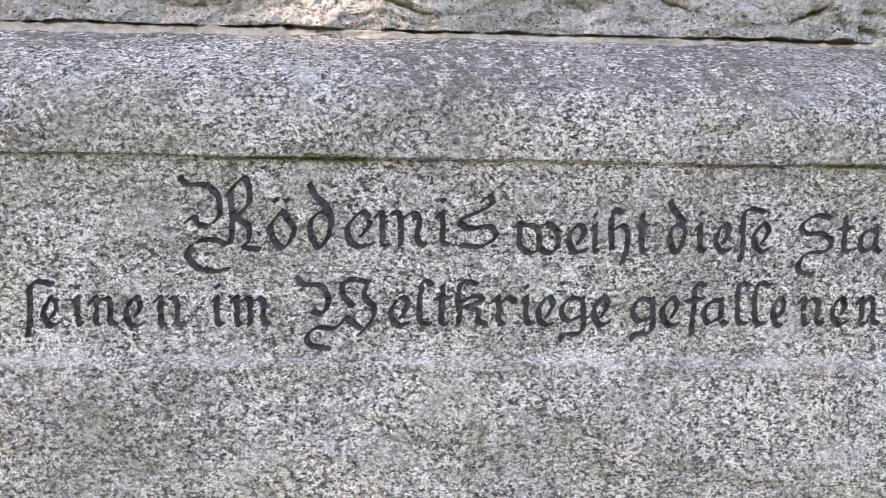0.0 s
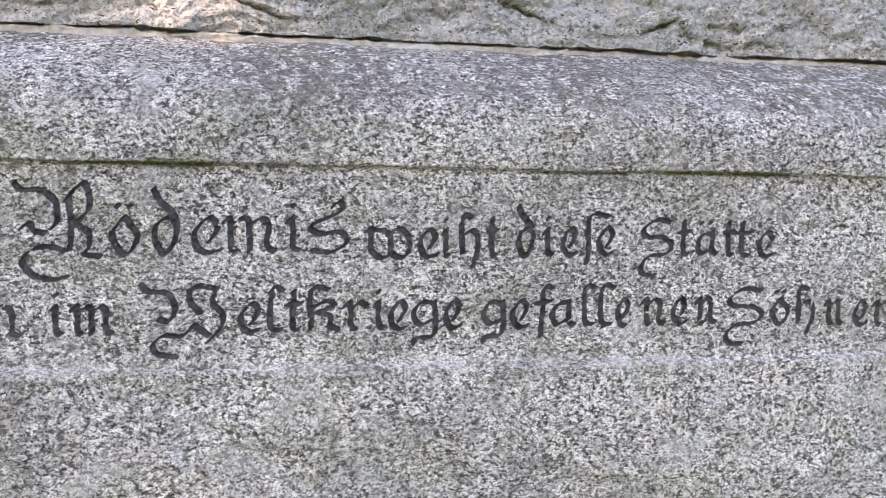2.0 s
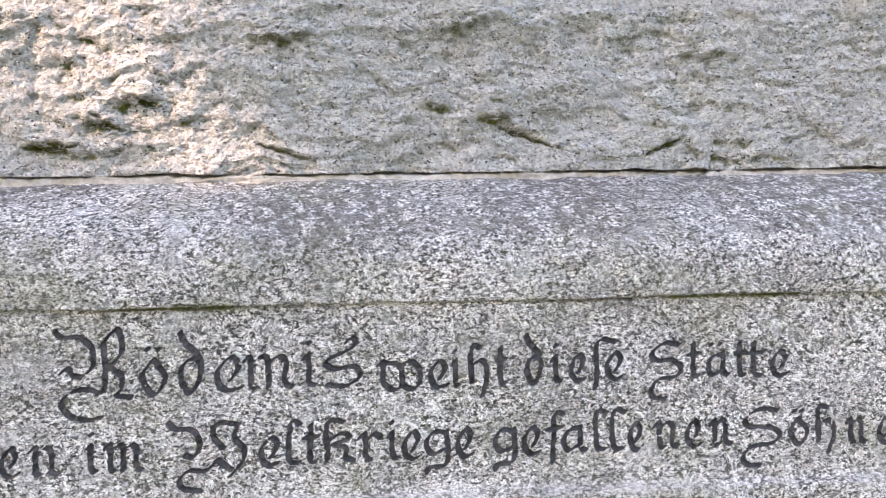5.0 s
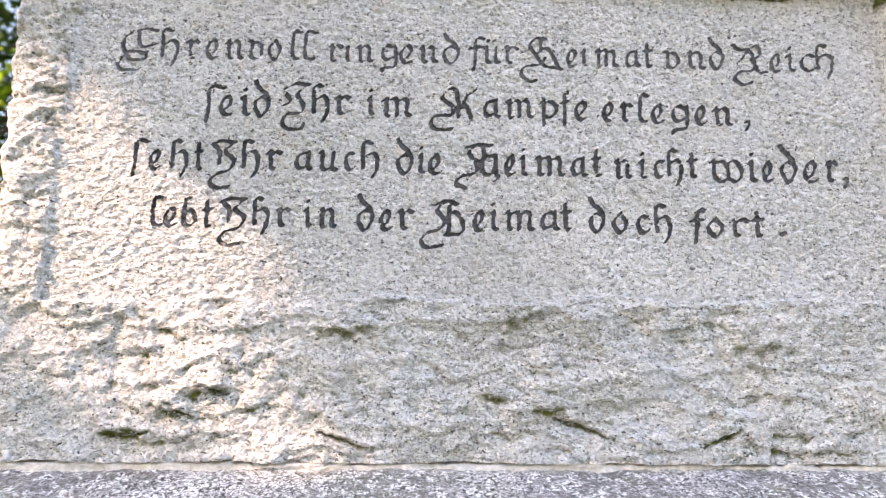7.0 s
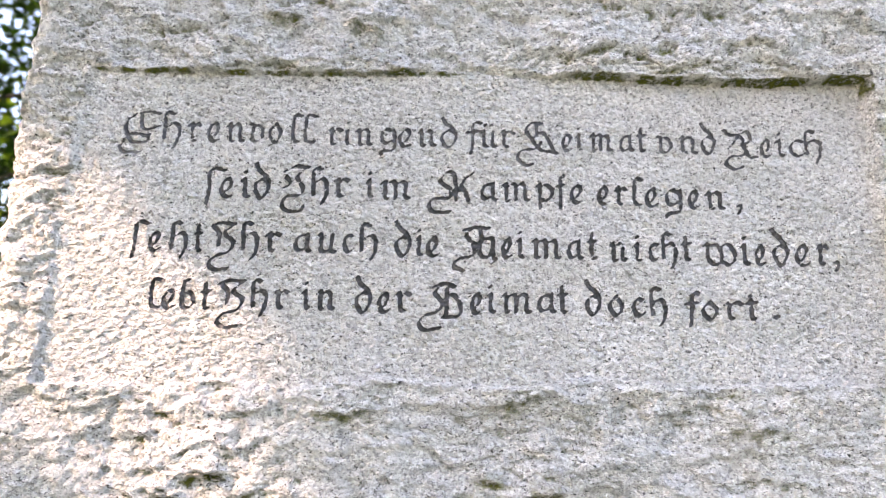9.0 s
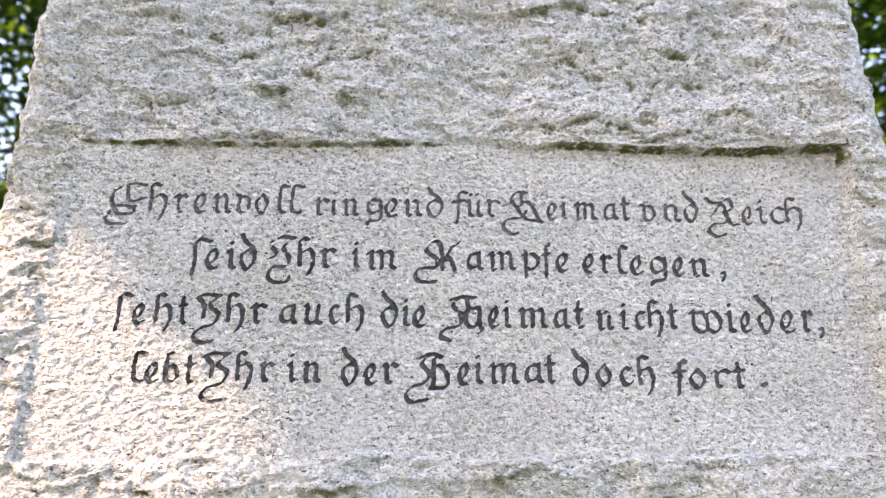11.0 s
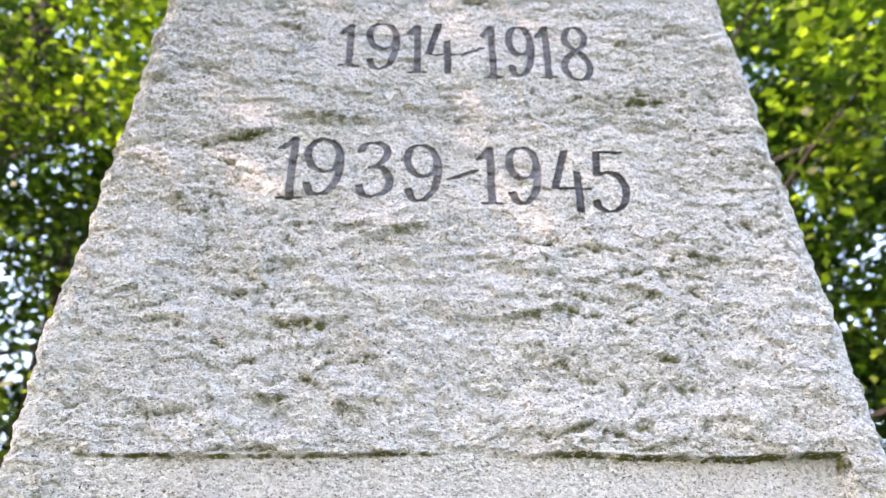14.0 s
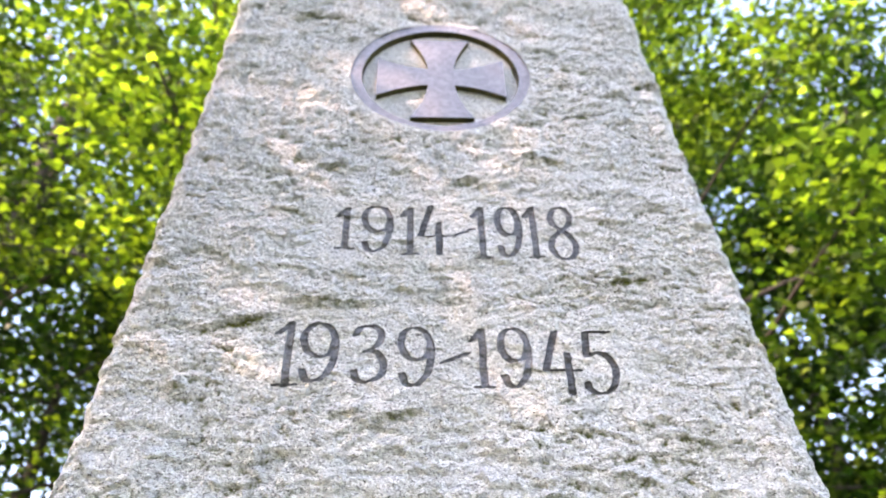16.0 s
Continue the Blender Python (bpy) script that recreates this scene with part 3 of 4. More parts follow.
VERSE_THREE = [
    ('ſeht', 1.763, 1.763, 0.0273, ((-0.356, -0.326), (-0.328, -0.307), (-0.292, -0.263), (-0.254, -0.237),)),
    ('Ìhr', 1.764, 1.764, 0.0275, ((-0.228, -0.183), (-0.174, -0.145), (-0.135, -0.106),)),
    ('auch', 1.764, 1.763, 0.0276, ((-0.086, -0.056), (-0.049, -0.013), (-0.004, 0.014), (0.024, 0.054),)),
    ('die', 1.760, 1.760, 0.0277, ((0.082, 0.111), (0.117, 0.132), (0.136, 0.159),)),
    ('Ħeimat', 1.759, 1.758, 0.0278, ((0.180, 0.258), (0.264, 0.283), (0.287, 0.305), (0.314, 0.367), (0.376, 0.404), (0.410, 0.429),)),
    ('nicht', 1.756, 1.758, 0.0260, ((0.448, 0.480), (0.489, 0.506), (0.516, 0.535), (0.539, 0.566), (0.572, 0.593),)),
    ('wieder', 1.752, 1.753, 0.0301, ((0.610, 0.668), (0.673, 0.693), (0.700, 0.720), (0.731, 0.760), (0.771, 0.796), (0.807, 0.832),)),
    (',', 1.753, 1.753, 0.0263, ((0.835, 0.850),)),
]
VERSE_FOUR = [
    ('lebt', 1.667, 1.666, 0.0263, ((-0.318, -0.294), (-0.297, -0.275), (-0.267, -0.243), (-0.236, -0.216),)),
    ('Ìhr', 1.667, 1.668, 0.0264, ((-0.208, -0.162), (-0.152, -0.125), (-0.116, -0.088),)),
    ('in', 1.668, 1.667, 0.0265, ((-0.069, -0.055), (-0.046, -0.013),)),
    ('der', 1.664, 1.665, 0.0275, ((0.018, 0.047), (0.056, 0.078), (0.085, 0.114),)),
    ('Ḥeimat', 1.664, 1.666, 0.0276, ((0.123, 0.198), (0.211, 0.231), (0.236, 0.254), (0.262, 0.315), (0.323, 0.356), (0.356, 0.377),)),
    ('doch', 1.664, 1.660, 0.0269, ((0.404, 0.431), (0.443, 0.469), (0.483, 0.505), (0.514, 0.543),)),
    ('fort', 1.657, 1.658, 0.0250, ((0.572, 0.602), (0.601, 0.630), (0.638, 0.673), (0.677, 0.699),)),
    ('.', 1.659, 1.659, 0.0252, ((0.722, 0.736),)),
]
# each digit: left and right end, foot and head
YEARS = [
    ("1", -0.050, -0.008, 3.027, 3.171), ("9", 0.014, 0.092, 3.018, 3.176), ("1", 0.117, 0.157, 3.010, 3.173), ("4", 0.163, 0.234, 3.010, 3.178), ("-", 0.249, 0.300, 3.064, 3.102),
    ("1", 0.302, 0.342, 2.998, 3.176), ("9", 0.362, 0.426, 3.003, 3.175), ("1", 0.440, 0.476, 3.000, 3.176), ("8", 0.497, 0.569, 2.998, 3.172),
]
YEARS += [
    ("1", -0.163, -0.111, 2.636, 2.807), ("9", -0.109, -0.024, 2.644, 2.802), ("3", 0.005, 0.087, 2.647, 2.799), ("9", 0.112, 0.193, 2.640, 2.793), ("-", 0.216, 0.273, 2.692, 2.730),
    ("1", 0.281, 0.325, 2.630, 2.790), ("9", 0.342, 0.414, 2.632, 2.789), ("4", 0.442, 0.521, 2.615, 2.781), ("5", 0.528, 0.609, 2.618, 2.783),
]


def moss_value(y, strength, reach):
    """Moss in the clefts: where the face steps back from its neighbourhood."""
    pad = np.pad(y, reach, mode="edge")
    near = sum(pad[reach + i:reach + i + y.shape[0], reach + k:reach + k + y.shape[1]] for i in (-reach, 0, reach) for k in (-reach, 0, reach)) / 9
    return np.clip((y - near) * strength - 0.3, 0, 1)


def wrapped_stone(name, x, z, y, d, moss, back, stuff, weather=None, pale=None):
    """A stone from its front grid, cut where d < 0, with flanks, a back and a top that close it."""
    quads, polys, added = cut_grid(x, z, d, False)
    rows, cols = x.shape
    verts = with_added(np.stack([x, y, z], 2), added)
    mossy = with_added(moss, added)
    index = np.arange(rows * cols).reshape(rows, cols)
    extra, faces, count = [], [], len(verts)
    for side, line in ((0, index[:, 0]), (1, index[:, -1])):
        prev = line
        depths = np.concatenate([[0.006, 0.015, 0.03, 0.055, 0.09], np.linspace(0.15, 1, 6)])
        for n, s in enumerate(depths):
            px, py, pz = verts[line].T
            bump = 0.012 * fractal(s * 9 + px * 0, pz * 9, 50 + side, 4) * (1 if s < 1 else 0)
            ring = np.stack([px + (1 if side else -1) * (0.012 * min(1, s * 12) + bump), py + (back - py) * s, pz], 1)
            here = np.arange(count, count + rows)
            count += rows
            extra.append(ring)
            q = np.stack([prev[:-1], prev[1:], here[1:], here[:-1]], 1)
            faces.append(q if side == 0 else q[:, ::-1])
            prev = here
        if side == 0:
            far = prev
    faces.append(np.stack([far[:-1], far[1:], prev[1:], prev[:-1]], 1))
    # top: from the front's upper row to the back
    front = verts[index[-1]]
    rear = np.arange(count, count + cols)
    extra.append(np.stack([np.linspace(extra[10][-1, 0], extra[21][-1, 0], cols), np.full(cols, back), np.full(cols, front[:, 2].mean())], 1))
    line = index[-1]
    faces.append(np.stack([line[:-1], line[1:], rear[1:], rear[:-1]], 1))
    verts = np.concatenate([verts] + extra)
    me = link_mesh(name, verts, np.concatenate([quads] + faces), polys, stuff)
    tint = me.attributes.new("moss", "FLOAT", "POINT")
    full = np.zeros(len(verts))
    full[:len(mossy)] = mossy
    tint.data.foreach_set("value", full)
    if weather is not None:
        full[:len(mossy)] = with_added(weather, added)
        me.attributes.new("weather", "FLOAT", "POINT").data.foreach_set("value", full)
    if pale is not None:
        full[:len(mossy)] = with_added(pale, added)
        me.attributes.new("pale", "FLOAT", "POINT").data.foreach_set("value", full)
    return new(name, me)


# ---- the obelisk ----
verse_letters = [l for w in VERSE_ONE + VERSE_TWO + VERSE_THREE + VERSE_FOUR for l in write(*w, 0.0052 if w[1] > 1.9 else 0.0064, 0.0013)]
year_letters = []
for sign, x0, x1, z0, z1 in YEARS:
    wide = GLYPHS[sign][0] - 0.04
    year_letters.append(Letter(sign, x0, z0, (x1 - x0) / wide, z1 - z0, 0.0125, 0.0026, 8))

us = steps((0.0, 1.0, 0.0019))
zs = steps((FOOT, 1.58, 0.0029), (1.58, 2.02, 0.0024), (2.02, 2.12, 0.002), (2.12, 2.6, 0.0045), (2.6, 3.22, 0.0036), (3.22, 4.25, 0.0055), (4.25, TOP, 0.04))
u, z = np.meshgrid(us, zs)
x = np.repeat((-0.62 + 1.70 * us)[None], len(zs), 0)
d = np.minimum(cut_depth(x, z, verse_letters + year_letters), np.hypot(x - HUB[0], (z - HUB[1]) / FLAT) - RING)
# beyond the arrises the columns are drawn in to the edge
inner = np.clip(x, LEFT(z) + 0.0, RIGHT(z))
jag = 0.007 * fractal(z * 0 + np.sign(u - 0.5) * 3, z * 13, 61, 4, 0.6) + 0.0035 * chips(z * 0 + np.sign(u - 0.5), z, 0.5, 0.08, 19)
y = obelisk_surface(inner, z)
foot_rag = ease(1.345, FOOT, z) * np.maximum(0, 0.0005 + 0.005 * fractal(x * 8, z * 0, 45, 5, 0.65))
over = np.abs(x - inner)
y = y + 0.9 * over
x_face = inner + np.sign(u - 0.5) * (0.10 * over + jag * ease(0.05, 0.0, np.minimum(inner - LEFT(z), RIGHT(z) - inner)))
ledge = 1.6 * ease(0.0045, 0.0, np.abs(in_panel(inner, z) - 0.0002)) * ease(2.05, 2.07, z) * ease(-0.3, 0.4, perlin(inner * 5, z * 0, 71) + 0.5 * ease(0.35, 0.6, inner) + 0.5 * ease(-0.05, -0.25, inner)) * ease(-0.5, 0.1, perlin(inner * 28, z * 20, 74))
moss = np.clip(0.8 * ledges(inner, z)[1] + moss_value(y, 170, 4) * ease(-0.2, 0.35, perlin(x * 2.6, z * 5, 72)) + ledge, 0, 1) * ease(-0.001, 0.003, -np.minimum(0, in_panel(inner, z)) + ledge)
# olive growth on the rough foot
foot_growth = ease(1.56, 1.50, inner * 0 + z) * ease(0.15, 0.65, fractal(inner * 4.5, z * 13, 105, 4, 0.65)) * ease(-0.25, 0.1, inner)
# the cracks are darkened through the moss value too
moss = np.clip(moss + 0.9 * cracks(inner, z) + 0.22 * foot_growth, 0, 1)
obelisk = wrapped_stone("obelisk", x_face, z + foot_rag, y, d, moss, 2.0, OBELISK_STONE)
tagged(obelisk, "tapered pale granite memorial obelisk with rough-hewn faces, standing on a plinth", "obelisk")
for l in verse_letters:
    l.build(obelisk_surface, WORN_PAINT if l.low[1] > 1.88 else VERSE_PAINT, obelisk, 0.006)
for l in year_letters:
    l.build(obelisk_surface, DATE_DARK if l.sign in "45" else DATE_PAINT, obelisk, 0.008, 0.0022)


def solid(name, outline, holes, front, back, stuff, parent, edge=None, label=""):
    """A plate standing in the x-z plane from an outline (and one ring-shaped hole), with its rims."""
    bm = bmesh.new()
    rows = []
    for line in [outline] + holes:
        f = [bm.verts.new((px, front, pz)) for px, pz in line]
        b = [bm.verts.new((px, back, pz)) for px, pz in line]
        rows.append(f)
        for i in range(len(f)):
            k = (i + 1) % len(f)
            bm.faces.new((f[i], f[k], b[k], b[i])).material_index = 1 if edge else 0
    if holes:
        n = len(outline)
        for i in range(n):
            k = (i + 1) % n
            bm.faces.new((rows[0][i], rows[0][k], rows[1][k], rows[1][i]))
    else:
        bm.faces.new(rows[0])
    bmesh.ops.recalc_face_normals(bm, faces=bm.faces)
    me = bpy.data.meshes.new(name)
    bm.to_mesh(me)
    bm.free()
    me.materials.append(stuff)
    if edge:
        me.materials.append(edge)
    ob = new(name, me)
    ob.parent = parent
    return tagged(ob, label)


# ---- the emblem: a ring and a cross standing in a sunk round field ----
FACE = 1.085 + 0.014 * HUB[1] + 0.006
round_line = lambda r: [(HUB[0] + r * math.cos(a), HUB[1] + FLAT * r * math.sin(a)) for a in np.linspace(0, 2 * math.pi, 96, endpoint=False)]
solid("emblem_ring", round_line(RING + 0.003), [round_line(0.248)], FACE, FACE + 0.024, EMBLEM_PAINT, obelisk, GREEN_BROWN_EDGE, "grey painted carved ring")
xs = np.arange(HUB[0] - 0.25, HUB[0] + 0.25, 0.005)
gx, gz = np.meshgrid(xs, xs - HUB[0] + HUB[1])
r = np.hypot(gx - HUB[0], (gz - HUB[1]) / FLAT) - 0.244
quads, polys, added = cut_grid(gx, gz, r, True)
gx, gz = with_added(gx, added), with_added(gz, added)
field = new("emblem_field", link_mesh("emblem_field", np.stack([gx, FACE + 0.021 + 0.0015 * fractal(gx * 30, gz * 40, 5), gz], 1), quads, polys, OBELISK_STONE))
field.parent = obelisk
half = []
for n in range(4):
    c, s = math.cos(n * math.pi / 2), math.sin(n * math.pi / 2)
    for p, q in [(-(0.042 + 0.055 * t ** 1.6), 0.042 + 0.160 * t) for t in np.linspace(0, 1, 9)] + [(0.042 + 0.055 * t ** 1.6, 0.042 + 0.160 * t) for t in np.linspace(1, 0, 9)[:-1]]:
        half.append((HUB[0] + 0.001 + c * p + s * q, HUB[1] - 0.006 + FLAT * (c * q - s * p)))
solid("emblem_cross", half, [], FACE + 0.001, FACE + 0.024, EMBLEM_PAINT, obelisk, GREEN_BROWN_EDGE, "grey painted carved cross with flared arms")

# ---- the plinth ----
DEDICATION = [
    ('Rödemis', 0.997, 1.001, 0.0375, ((-0.270, -0.170), (-0.162, -0.127), (-0.114, -0.081), (-0.067, -0.030), (-0.032, 0.036), (0.045, 0.065), (0.073, 0.124),)),
    ('weiht', 0.994, 0.995, 0.0300, ((0.142, 0.204), (0.211, 0.239), (0.242, 0.253), (0.265, 0.292), (0.300, 0.318),)),
    ('dieſe', 0.996, 0.998, 0.0304, ((0.340, 0.365), (0.375, 0.391), (0.401, 0.424), (0.432, 0.467), (0.450, 0.476),)),
    ('Stätte', 0.997, 0.996, 0.0281, ((0.508, 0.557), (0.563, 0.583), (0.589, 0.622), (0.628, 0.647), (0.644, 0.673), (0.679, 0.706),)),
]
DEDICATION_END = [
    ('ſeinen', 0.897, 0.898, 0.0307, ((-0.457, -0.421), (-0.437, -0.414), (-0.400, -0.387), (-0.381, -0.344), (-0.338, -0.312), (-0.303, -0.262),)),
    ('im', 0.899, 0.899, 0.0305, ((-0.232, -0.216), (-0.209, -0.158),)),
    ('W', 0.899, 0.900, 0.0307, ((-0.130, -0.027),)),
    ('eltkriege', 0.900, 0.902, 0.0309, ((-0.012, 0.017), (0.024, 0.045), (0.045, 0.068), (0.073, 0.114), (0.116, 0.150), (0.154, 0.170), (0.175, 0.201), (0.203, 0.238), (0.246, 0.270),)),
    ('gefallenen', 0.902, 0.904, 0.0301, ((0.295, 0.327), (0.334, 0.361), (0.365, 0.393), (0.388, 0.423), (0.431, 0.452), (0.454, 0.479), (0.478, 0.500), (0.512, 0.550), (0.557, 0.581), (0.590, 0.623),)),
    ('Söhnen', 0.903, 0.899, 0.0285, ((0.634, 0.692), (0.702, 0.731), (0.741, 0.769), (0.783, 0.814), (0.828, 0.852), (0.857, 0.895),)),
    ('.', 0.899, 0.899, 0.0301, ((0.909, 0.920),)),
]
base_letters = [l for w in DEDICATION + DEDICATION_END for l in write(*w, 0.0064, 0.0013)]
BAND_LOW, BAND_HIGH = 0.857, 1.103


def base_surface(x, s):
    """The plinth's face at station s: its height on the upright part, and on up the weathered slope."""
    plane = 0.8814 - 0.0102 * x + 0.0482 * np.minimum(s, BAND_HIGH)
    grain = 0.0014 * fractal(x * 60, s * 80, 84, 3, 0.65)
    rough = 0.006 * fractal(x * 6, s * 8, 81, 4) + 0.003 * chips(x, s, 0.07, 0.05, 13) + 0.0012 * fractal(x * 40, s * 50, 83, 3)
    crest = BAND_HIGH + 0.0025 * perlin(x * 4, s * 0, 86) + 0.0016 * fractal(x * 22, s * 0, 85, 3)
    above = ease(crest - 0.001, crest + 0.004, s)
    below = ease(BAND_LOW + 0.003 * perlin(x * 5, s * 0, 87), BAND_LOW - 0.007, s)
    y = plane + grain
    y = y + above * (-0.009 - 0.9 * rough) + below * (-0.015 + 0.004 * perlin(x * 2, s * 0, 88) - 1.0 * rough)
    groove = np.exp(-((s - crest - 0.0005) / 0.0016) ** 2) * 0.009 * ease(-0.5, 0.3, perlin(x * 6, s * 0, 89))
    y = y + groove
    # rounded shoulder and slope
    t = np.clip((s - 1.15) / 0.24, 0, 1)
    return y + 0.205 * t ** 1.55


def base_height(s):
    t = np.clip((s - 1.15) / 0.24, 0, 1)
    return np.minimum(s, 1.15) + 0.139 * t ** 0.8


xs = steps((-0.95, -0.52, 0.03), (-0.52, 1.04, 0.0024), (1.04, 1.42, 0.03))
ss = steps((0.0, 0.58, 0.03), (0.58, 0.84, 0.0042), (0.84, 1.094, 0.0022), (1.094, 1.112, 0.0009), (1.12, 1.39, 0.0032))
x, s = np.meshgrid(xs, ss)
d = cut_depth(x, s, base_letters)
y = base_surface(x, s)
z = base_height(s) + 0.003 * ease(1.15, 1.2, s) * fractal(x * 9, s * 9, 91, 4)
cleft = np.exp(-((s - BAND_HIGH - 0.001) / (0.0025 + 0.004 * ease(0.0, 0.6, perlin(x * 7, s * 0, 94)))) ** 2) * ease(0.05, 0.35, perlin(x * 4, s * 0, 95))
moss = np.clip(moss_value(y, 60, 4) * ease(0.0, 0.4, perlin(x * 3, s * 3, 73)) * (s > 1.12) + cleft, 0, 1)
weather = ease(1.14, 1.22, s) * ease(-0.6, 0.15, perlin(x * 3.1, s * 6, 99)) * ease(1.395, 1.365, s)
# lower edge of the dressed band: worn pale, with the ledge's highlight painted in
pale = np.exp(-((s - BAND_LOW + 0.005) / 0.008) ** 2) * (0.1 + 0.6 * ease(-0.4, 0.4, perlin(x * 5, s * 20, 103)))
# mortar smeared at the slope's top, its sunlit tone put into the colour
pale = np.maximum(pale, 0.6 * ease(1.355, 1.385, s + 0.012 * fractal(x * 9, s * 9, 104, 3)))
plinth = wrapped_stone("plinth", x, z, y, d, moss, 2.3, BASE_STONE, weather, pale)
tagged(plinth, "grey granite plinth with sloped top and dark painted carved inscription", "plinth")
for l in base_letters:
    l.build(base_surface, LETTER_PAINT, plinth, 0.008)

# ---- the mortar bed between the stones ----
xs = steps((-0.575, 1.02, 0.003))
x, k = np.meshgrid(xs, np.linspace(0, 1, 22))
crumb = 0.003 * perlin(x * 12, k, 97) + 0.004 * fractal(x * 40, k * 5, 98, 4, 0.7)
y = 1.101 + 0.006 * k + 0.022 * ease(0.47, 0.56, k + 7 * crumb) + crumb
z = 1.262 + k * 0.052
rows, cols = x.shape
index = np.arange(rows * cols).reshape(rows, cols)
bed = new("mortar_joint", link_mesh("mortar_joint", np.stack([x, y, z], 2).reshape(-1, 3), np.stack([index[:-1, :-1], index[:-1, 1:], index[1:, 1:], index[1:, :-1]], 2).reshape(-1, 4), (), MORTAR))
bed.parent = plinth
tagged(bed, "cream mortar joint")

# ---- ground ----
bm = bmesh.new()
bmesh.ops.create_grid(bm, x_segments=60, y_segments=60, size=400)
for v in bm.verts:
    v.co.z = 0.02 * math.sin(v.co.x * 0.3) * math.cos(v.co.y * 0.2)
me = bpy.data.meshes.new("ground")
bm.to_mesh(me)
bm.free()
me.materials.append(GRASS)
tagged(new("ground", me), "grassy park ground under the trees", "ground", kind="structure")


# ---- trees ----
def tube(points, radii, sides=8):
    """Places and quads of a tapered limb."""
    verts, quads = [], []
    for n, (p, r) in enumerate(zip(points, radii)):
        a = Vector(points[min(n + 1, len(points) - 1)]) - Vector(points[max(n - 1, 0)])
        side = a.cross(Vector((0.3, 0.9, 0.1))).normalized()
        up = a.cross(side).normalized()
        for k in range(sides):
            t = 2 * math.pi * k / sides
            verts.append(Vector(p) + float(r) * (math.cos(t) * side + math.sin(t) * up))
        if n:
            quads += [((n - 1) * sides + k, (n - 1) * sides + (k + 1) % sides, n * sides + (k + 1) % sides, n * sides + k) for k in range(sides)]
    return verts, quads


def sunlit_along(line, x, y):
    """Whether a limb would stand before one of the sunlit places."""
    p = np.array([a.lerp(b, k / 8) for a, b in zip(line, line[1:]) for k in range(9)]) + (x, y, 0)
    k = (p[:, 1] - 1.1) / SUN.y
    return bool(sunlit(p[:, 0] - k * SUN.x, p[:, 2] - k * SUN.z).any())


def tree(x, y, high, spread, leaves, stuff, seed, low=0.12, size=0.075, gap=None, label=""):
    """A tree: a trunk, its limbs and a crown of single leaves that hang in sprays round twigs."""
    rnd = random.Random(seed)
    root = new("tree")
    root.location = (x, y, 0)
    tagged(root, label, "tree", "trees round the memorial")
    bend = [rnd.uniform(-0.25, 0.25) for _ in range(2)]
    spine = [(bend[0] * t * t, bend[1] * t * t, high * 0.9 * t) for t in (n / 8 for n in range(9))]
    parts = [("trunk", *tube(spine, [0.024 * high * (1 - 0.85 * float(t)) for t in np.linspace(0, 1, 9)], 12))]
    sprays = []
    for n in range(30):
        t = low + (0.97 - low) * (n + rnd.random()) / 30
        a = n * 2.4 + rnd.uniform(-0.4, 0.4)
        reach = spread * (0.35 + 0.75 * math.sin(math.pi * min(1, 0.18 + 0.82 * t)) ** 0.8) * rnd.uniform(0.75, 1.1)
        foot = Vector((bend[0] * t * t, bend[1] * t * t, high * 0.9 * t))
        line = [foot + Vector((math.cos(a) * reach * q, math.sin(a) * reach * q, 0.35 * reach * q - 0.22 * reach * q * q + rnd.uniform(-0.05, 0.05))) for q in (0, 0.25, 0.5, 0.75, 1)]
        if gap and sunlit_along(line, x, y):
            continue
        parts.append(("limb", *tube(line, [0.0030 * high * (1 - t * 0.7) * (1 - 0.85 * q) for q in (0, 0.25, 0.5, 0.75, 1)], 6)))
        for _ in range(9):
            q = rnd.uniform(0.25, 1.05)
            i = min(3, int(q * 4))
            p = line[i].lerp(line[i + 1], q * 4 - i)
            sprays.append(p + Vector((rnd.gauss(0, 0.28), rnd.gauss(0, 0.28), rnd.gauss(0, 0.22))) * spread * 0.4)
    for name, verts, quads in parts:
        ob = new(name, link_mesh(name, np.array(verts), np.array(quads), (), BARK))
        ob.parent = root
    g = np.random.RandomState(seed)
    hub = np.array(sprays)[g.randint(0, len(sprays), leaves)]
    p = hub + g.normal(0, 1, (leaves, 3)) * (0.30, 0.30, 0.13) * spread * 0.34
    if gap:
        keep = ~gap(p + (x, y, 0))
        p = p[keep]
    p = p[p[:, 2] > 0.4]
    n = len(p)
    turn = g.uniform(0, 2 * np.pi, n)
    long = np.stack([np.cos(turn), np.sin(turn), g.normal(-0.25, 0.35, n)], 1)
    long /= np.linalg.norm(long, axis=1)[:, None]
    wide = np.cross(long, g.normal(0, 0.45, (n, 3)) + (0, 0, 1))
    wide /= np.linalg.norm(wide, axis=1)[:, None]
    up = np.cross(wide, long)
    long, wide = long * (size * g.uniform(0.6, 1.25, n))[:, None], wide * (size * g.uniform(0.5, 0.8, n))[:, None]
    corners = np.stack([p, p + 0.45 * long + 0.5 * wide + 0.012 * up, p + long - 0.01 * up, p + 0.45 * long - 0.5 * wide + 0.012 * up], 1).reshape(-1, 3)
    crown = new("crown", link_mesh("crown", corners, np.arange(4 * n).reshape(n, 4), (), stuff))
    crown.parent = root
    return root


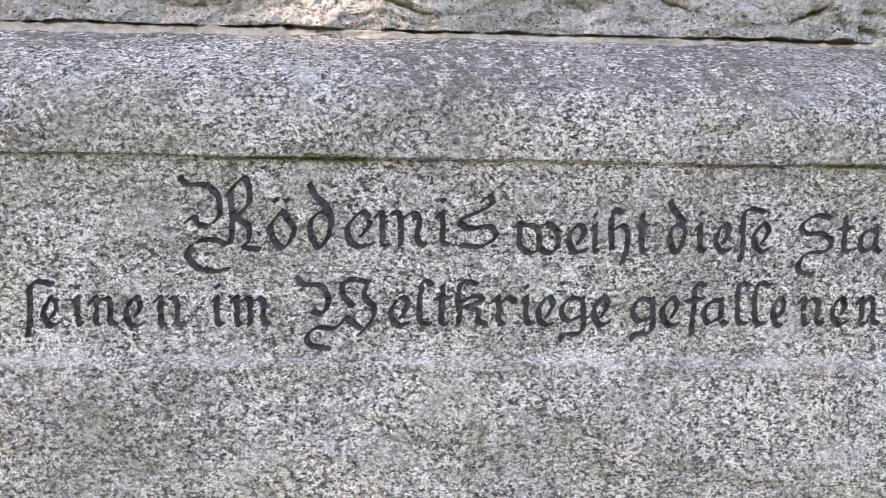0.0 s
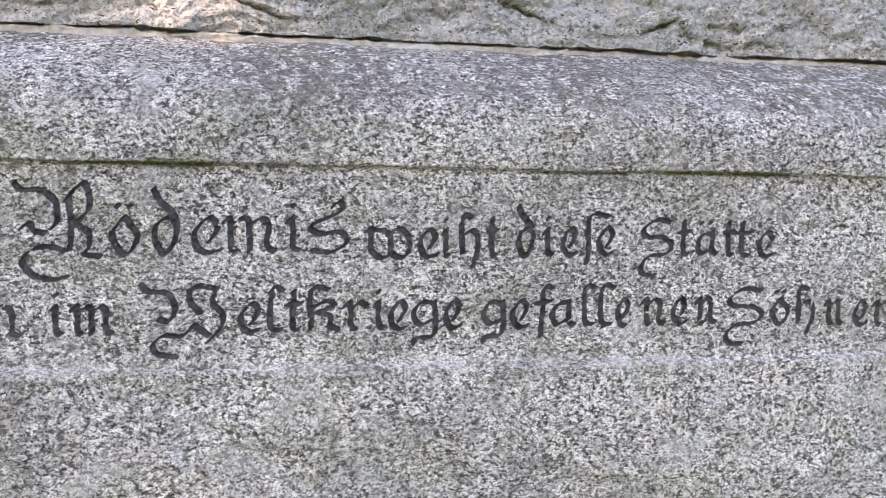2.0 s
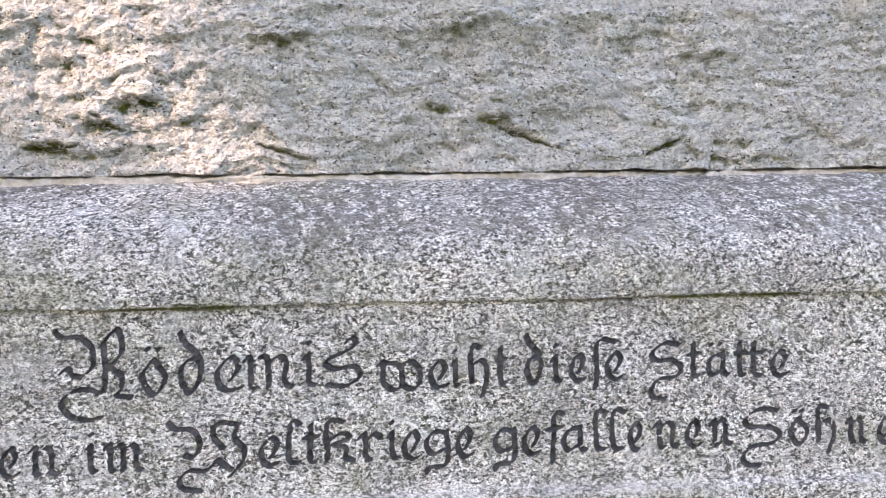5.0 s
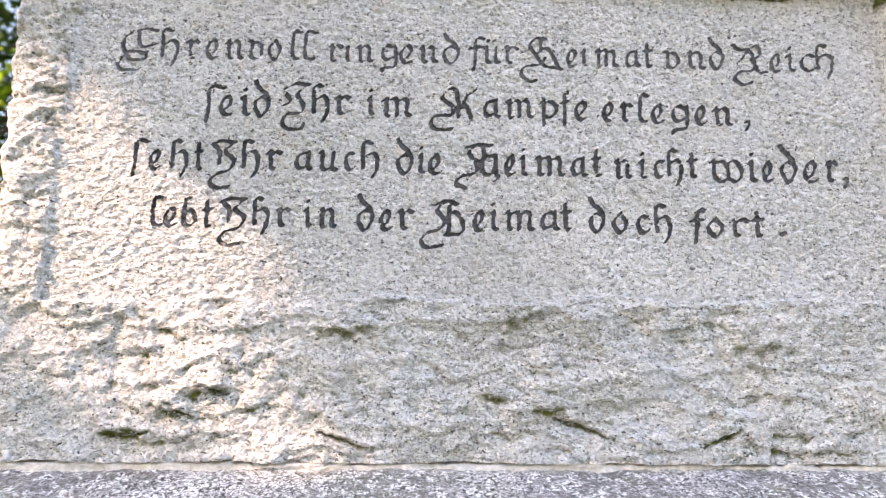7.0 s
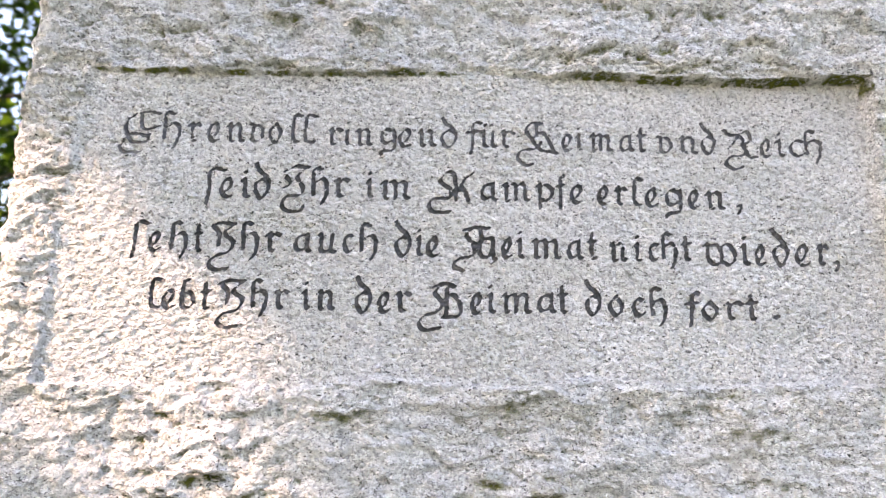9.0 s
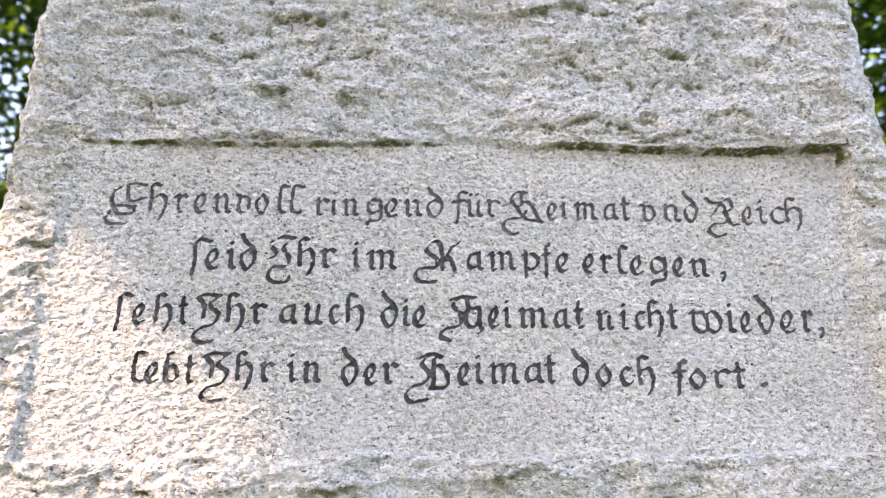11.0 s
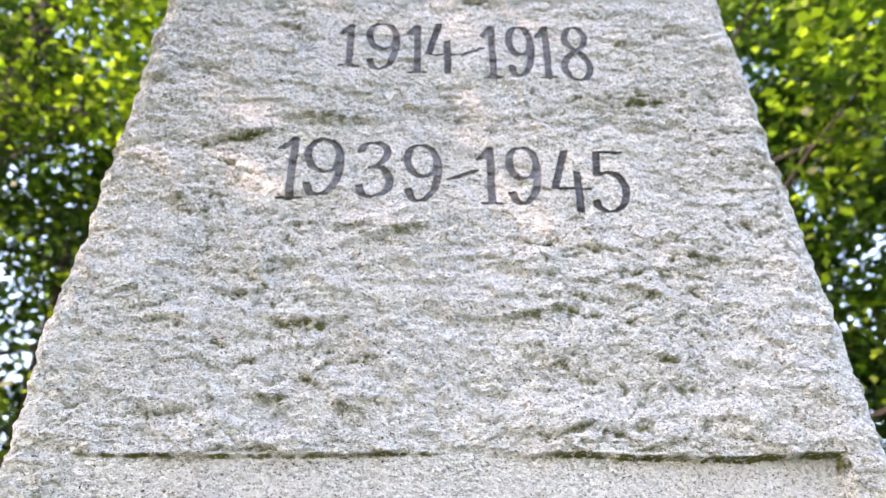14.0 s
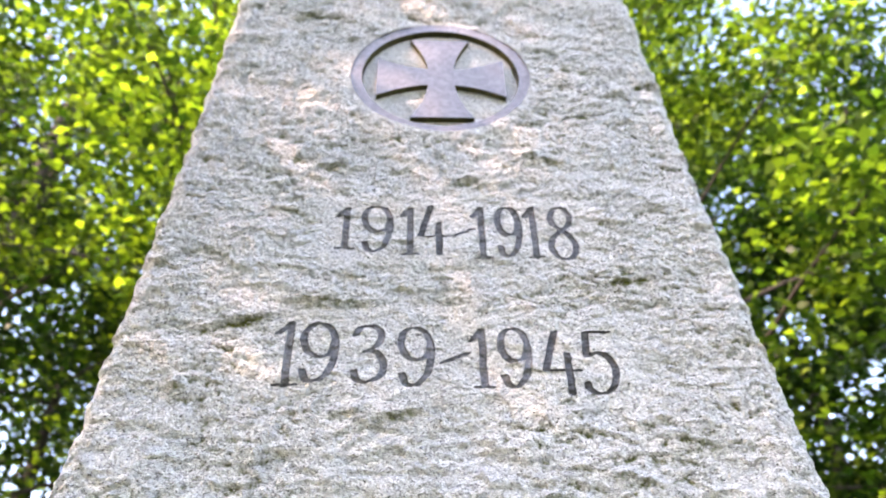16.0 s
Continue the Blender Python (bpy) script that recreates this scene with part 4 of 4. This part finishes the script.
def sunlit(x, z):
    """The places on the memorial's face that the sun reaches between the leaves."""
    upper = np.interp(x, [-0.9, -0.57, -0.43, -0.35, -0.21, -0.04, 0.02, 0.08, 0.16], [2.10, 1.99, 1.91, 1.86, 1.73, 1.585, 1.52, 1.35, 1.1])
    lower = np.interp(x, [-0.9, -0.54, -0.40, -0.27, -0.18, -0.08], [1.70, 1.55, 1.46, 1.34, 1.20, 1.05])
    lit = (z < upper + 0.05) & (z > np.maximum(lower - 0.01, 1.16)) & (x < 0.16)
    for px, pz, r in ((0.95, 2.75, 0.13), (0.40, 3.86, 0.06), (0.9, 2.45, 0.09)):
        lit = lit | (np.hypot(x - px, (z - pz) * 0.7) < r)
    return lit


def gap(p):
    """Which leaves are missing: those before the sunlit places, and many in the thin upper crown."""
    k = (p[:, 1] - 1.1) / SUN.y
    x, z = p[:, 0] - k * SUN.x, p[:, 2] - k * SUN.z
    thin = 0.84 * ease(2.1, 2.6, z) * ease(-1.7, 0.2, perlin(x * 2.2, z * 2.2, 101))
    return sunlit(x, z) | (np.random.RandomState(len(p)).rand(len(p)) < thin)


def clumped(p):
    """Leaves gather round the twigs and leave holes of several sizes between them."""
    x, y, z = p.T
    open_air = perlin(x * 0.75 + 0.3 * y, z * 0.75 - 0.2 * y, 111) + 0.7 * perlin(x * 2.1 - 0.5 * y, z * 2.1 + 0.4 * y, 112)
    return np.random.RandomState(len(p)).rand(len(p)) < 0.92 * ease(-0.05, 0.4, open_air)


# unseen tree inferred from the dappled shade, its gaps cut for the sun patches
shade = Vector((0.85, 1.1, 2.3)) + SUN * 7.0
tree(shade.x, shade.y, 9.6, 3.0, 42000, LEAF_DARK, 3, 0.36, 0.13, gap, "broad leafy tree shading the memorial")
# unseen second tree, added further along the sun's ray to close stray holes
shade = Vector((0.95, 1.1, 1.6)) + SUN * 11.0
tree(shade.x, shade.y, 11.5, 3.2, 36000, LEAF_DARK, 4, 0.34, 0.15, gap, "unseen leafy tree, added to deepen the memorial's shade")
behind = "tall deciduous tree with green sunlit leaves behind the memorial"
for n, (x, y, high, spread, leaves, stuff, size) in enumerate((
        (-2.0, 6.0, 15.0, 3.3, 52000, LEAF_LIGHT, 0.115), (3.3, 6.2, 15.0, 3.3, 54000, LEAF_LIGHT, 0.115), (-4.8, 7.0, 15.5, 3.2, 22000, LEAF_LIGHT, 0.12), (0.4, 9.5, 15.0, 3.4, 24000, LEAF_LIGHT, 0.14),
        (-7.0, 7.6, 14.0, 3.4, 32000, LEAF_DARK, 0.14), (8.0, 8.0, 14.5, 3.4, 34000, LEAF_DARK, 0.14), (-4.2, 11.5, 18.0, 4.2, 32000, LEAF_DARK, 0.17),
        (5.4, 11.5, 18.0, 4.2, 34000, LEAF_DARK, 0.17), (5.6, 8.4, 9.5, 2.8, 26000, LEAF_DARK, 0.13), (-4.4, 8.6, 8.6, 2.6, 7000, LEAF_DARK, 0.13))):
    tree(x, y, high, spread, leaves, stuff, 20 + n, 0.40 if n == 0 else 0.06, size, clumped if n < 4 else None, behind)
# unseen grove round the clearing, added to keep out low sky light
for n, (x, y) in enumerate(((-11, 1), (-9, -7), (-2.5, -10.5), (4, -11), (9.5, -6), (10.5, 2))):
    tree(x, y, 9.0 + n % 3, 3.2, 7000, LEAF_DARK, 40 + n, 0.1, 0.2, gap, "unseen leafy tree, added to keep out low sky light")
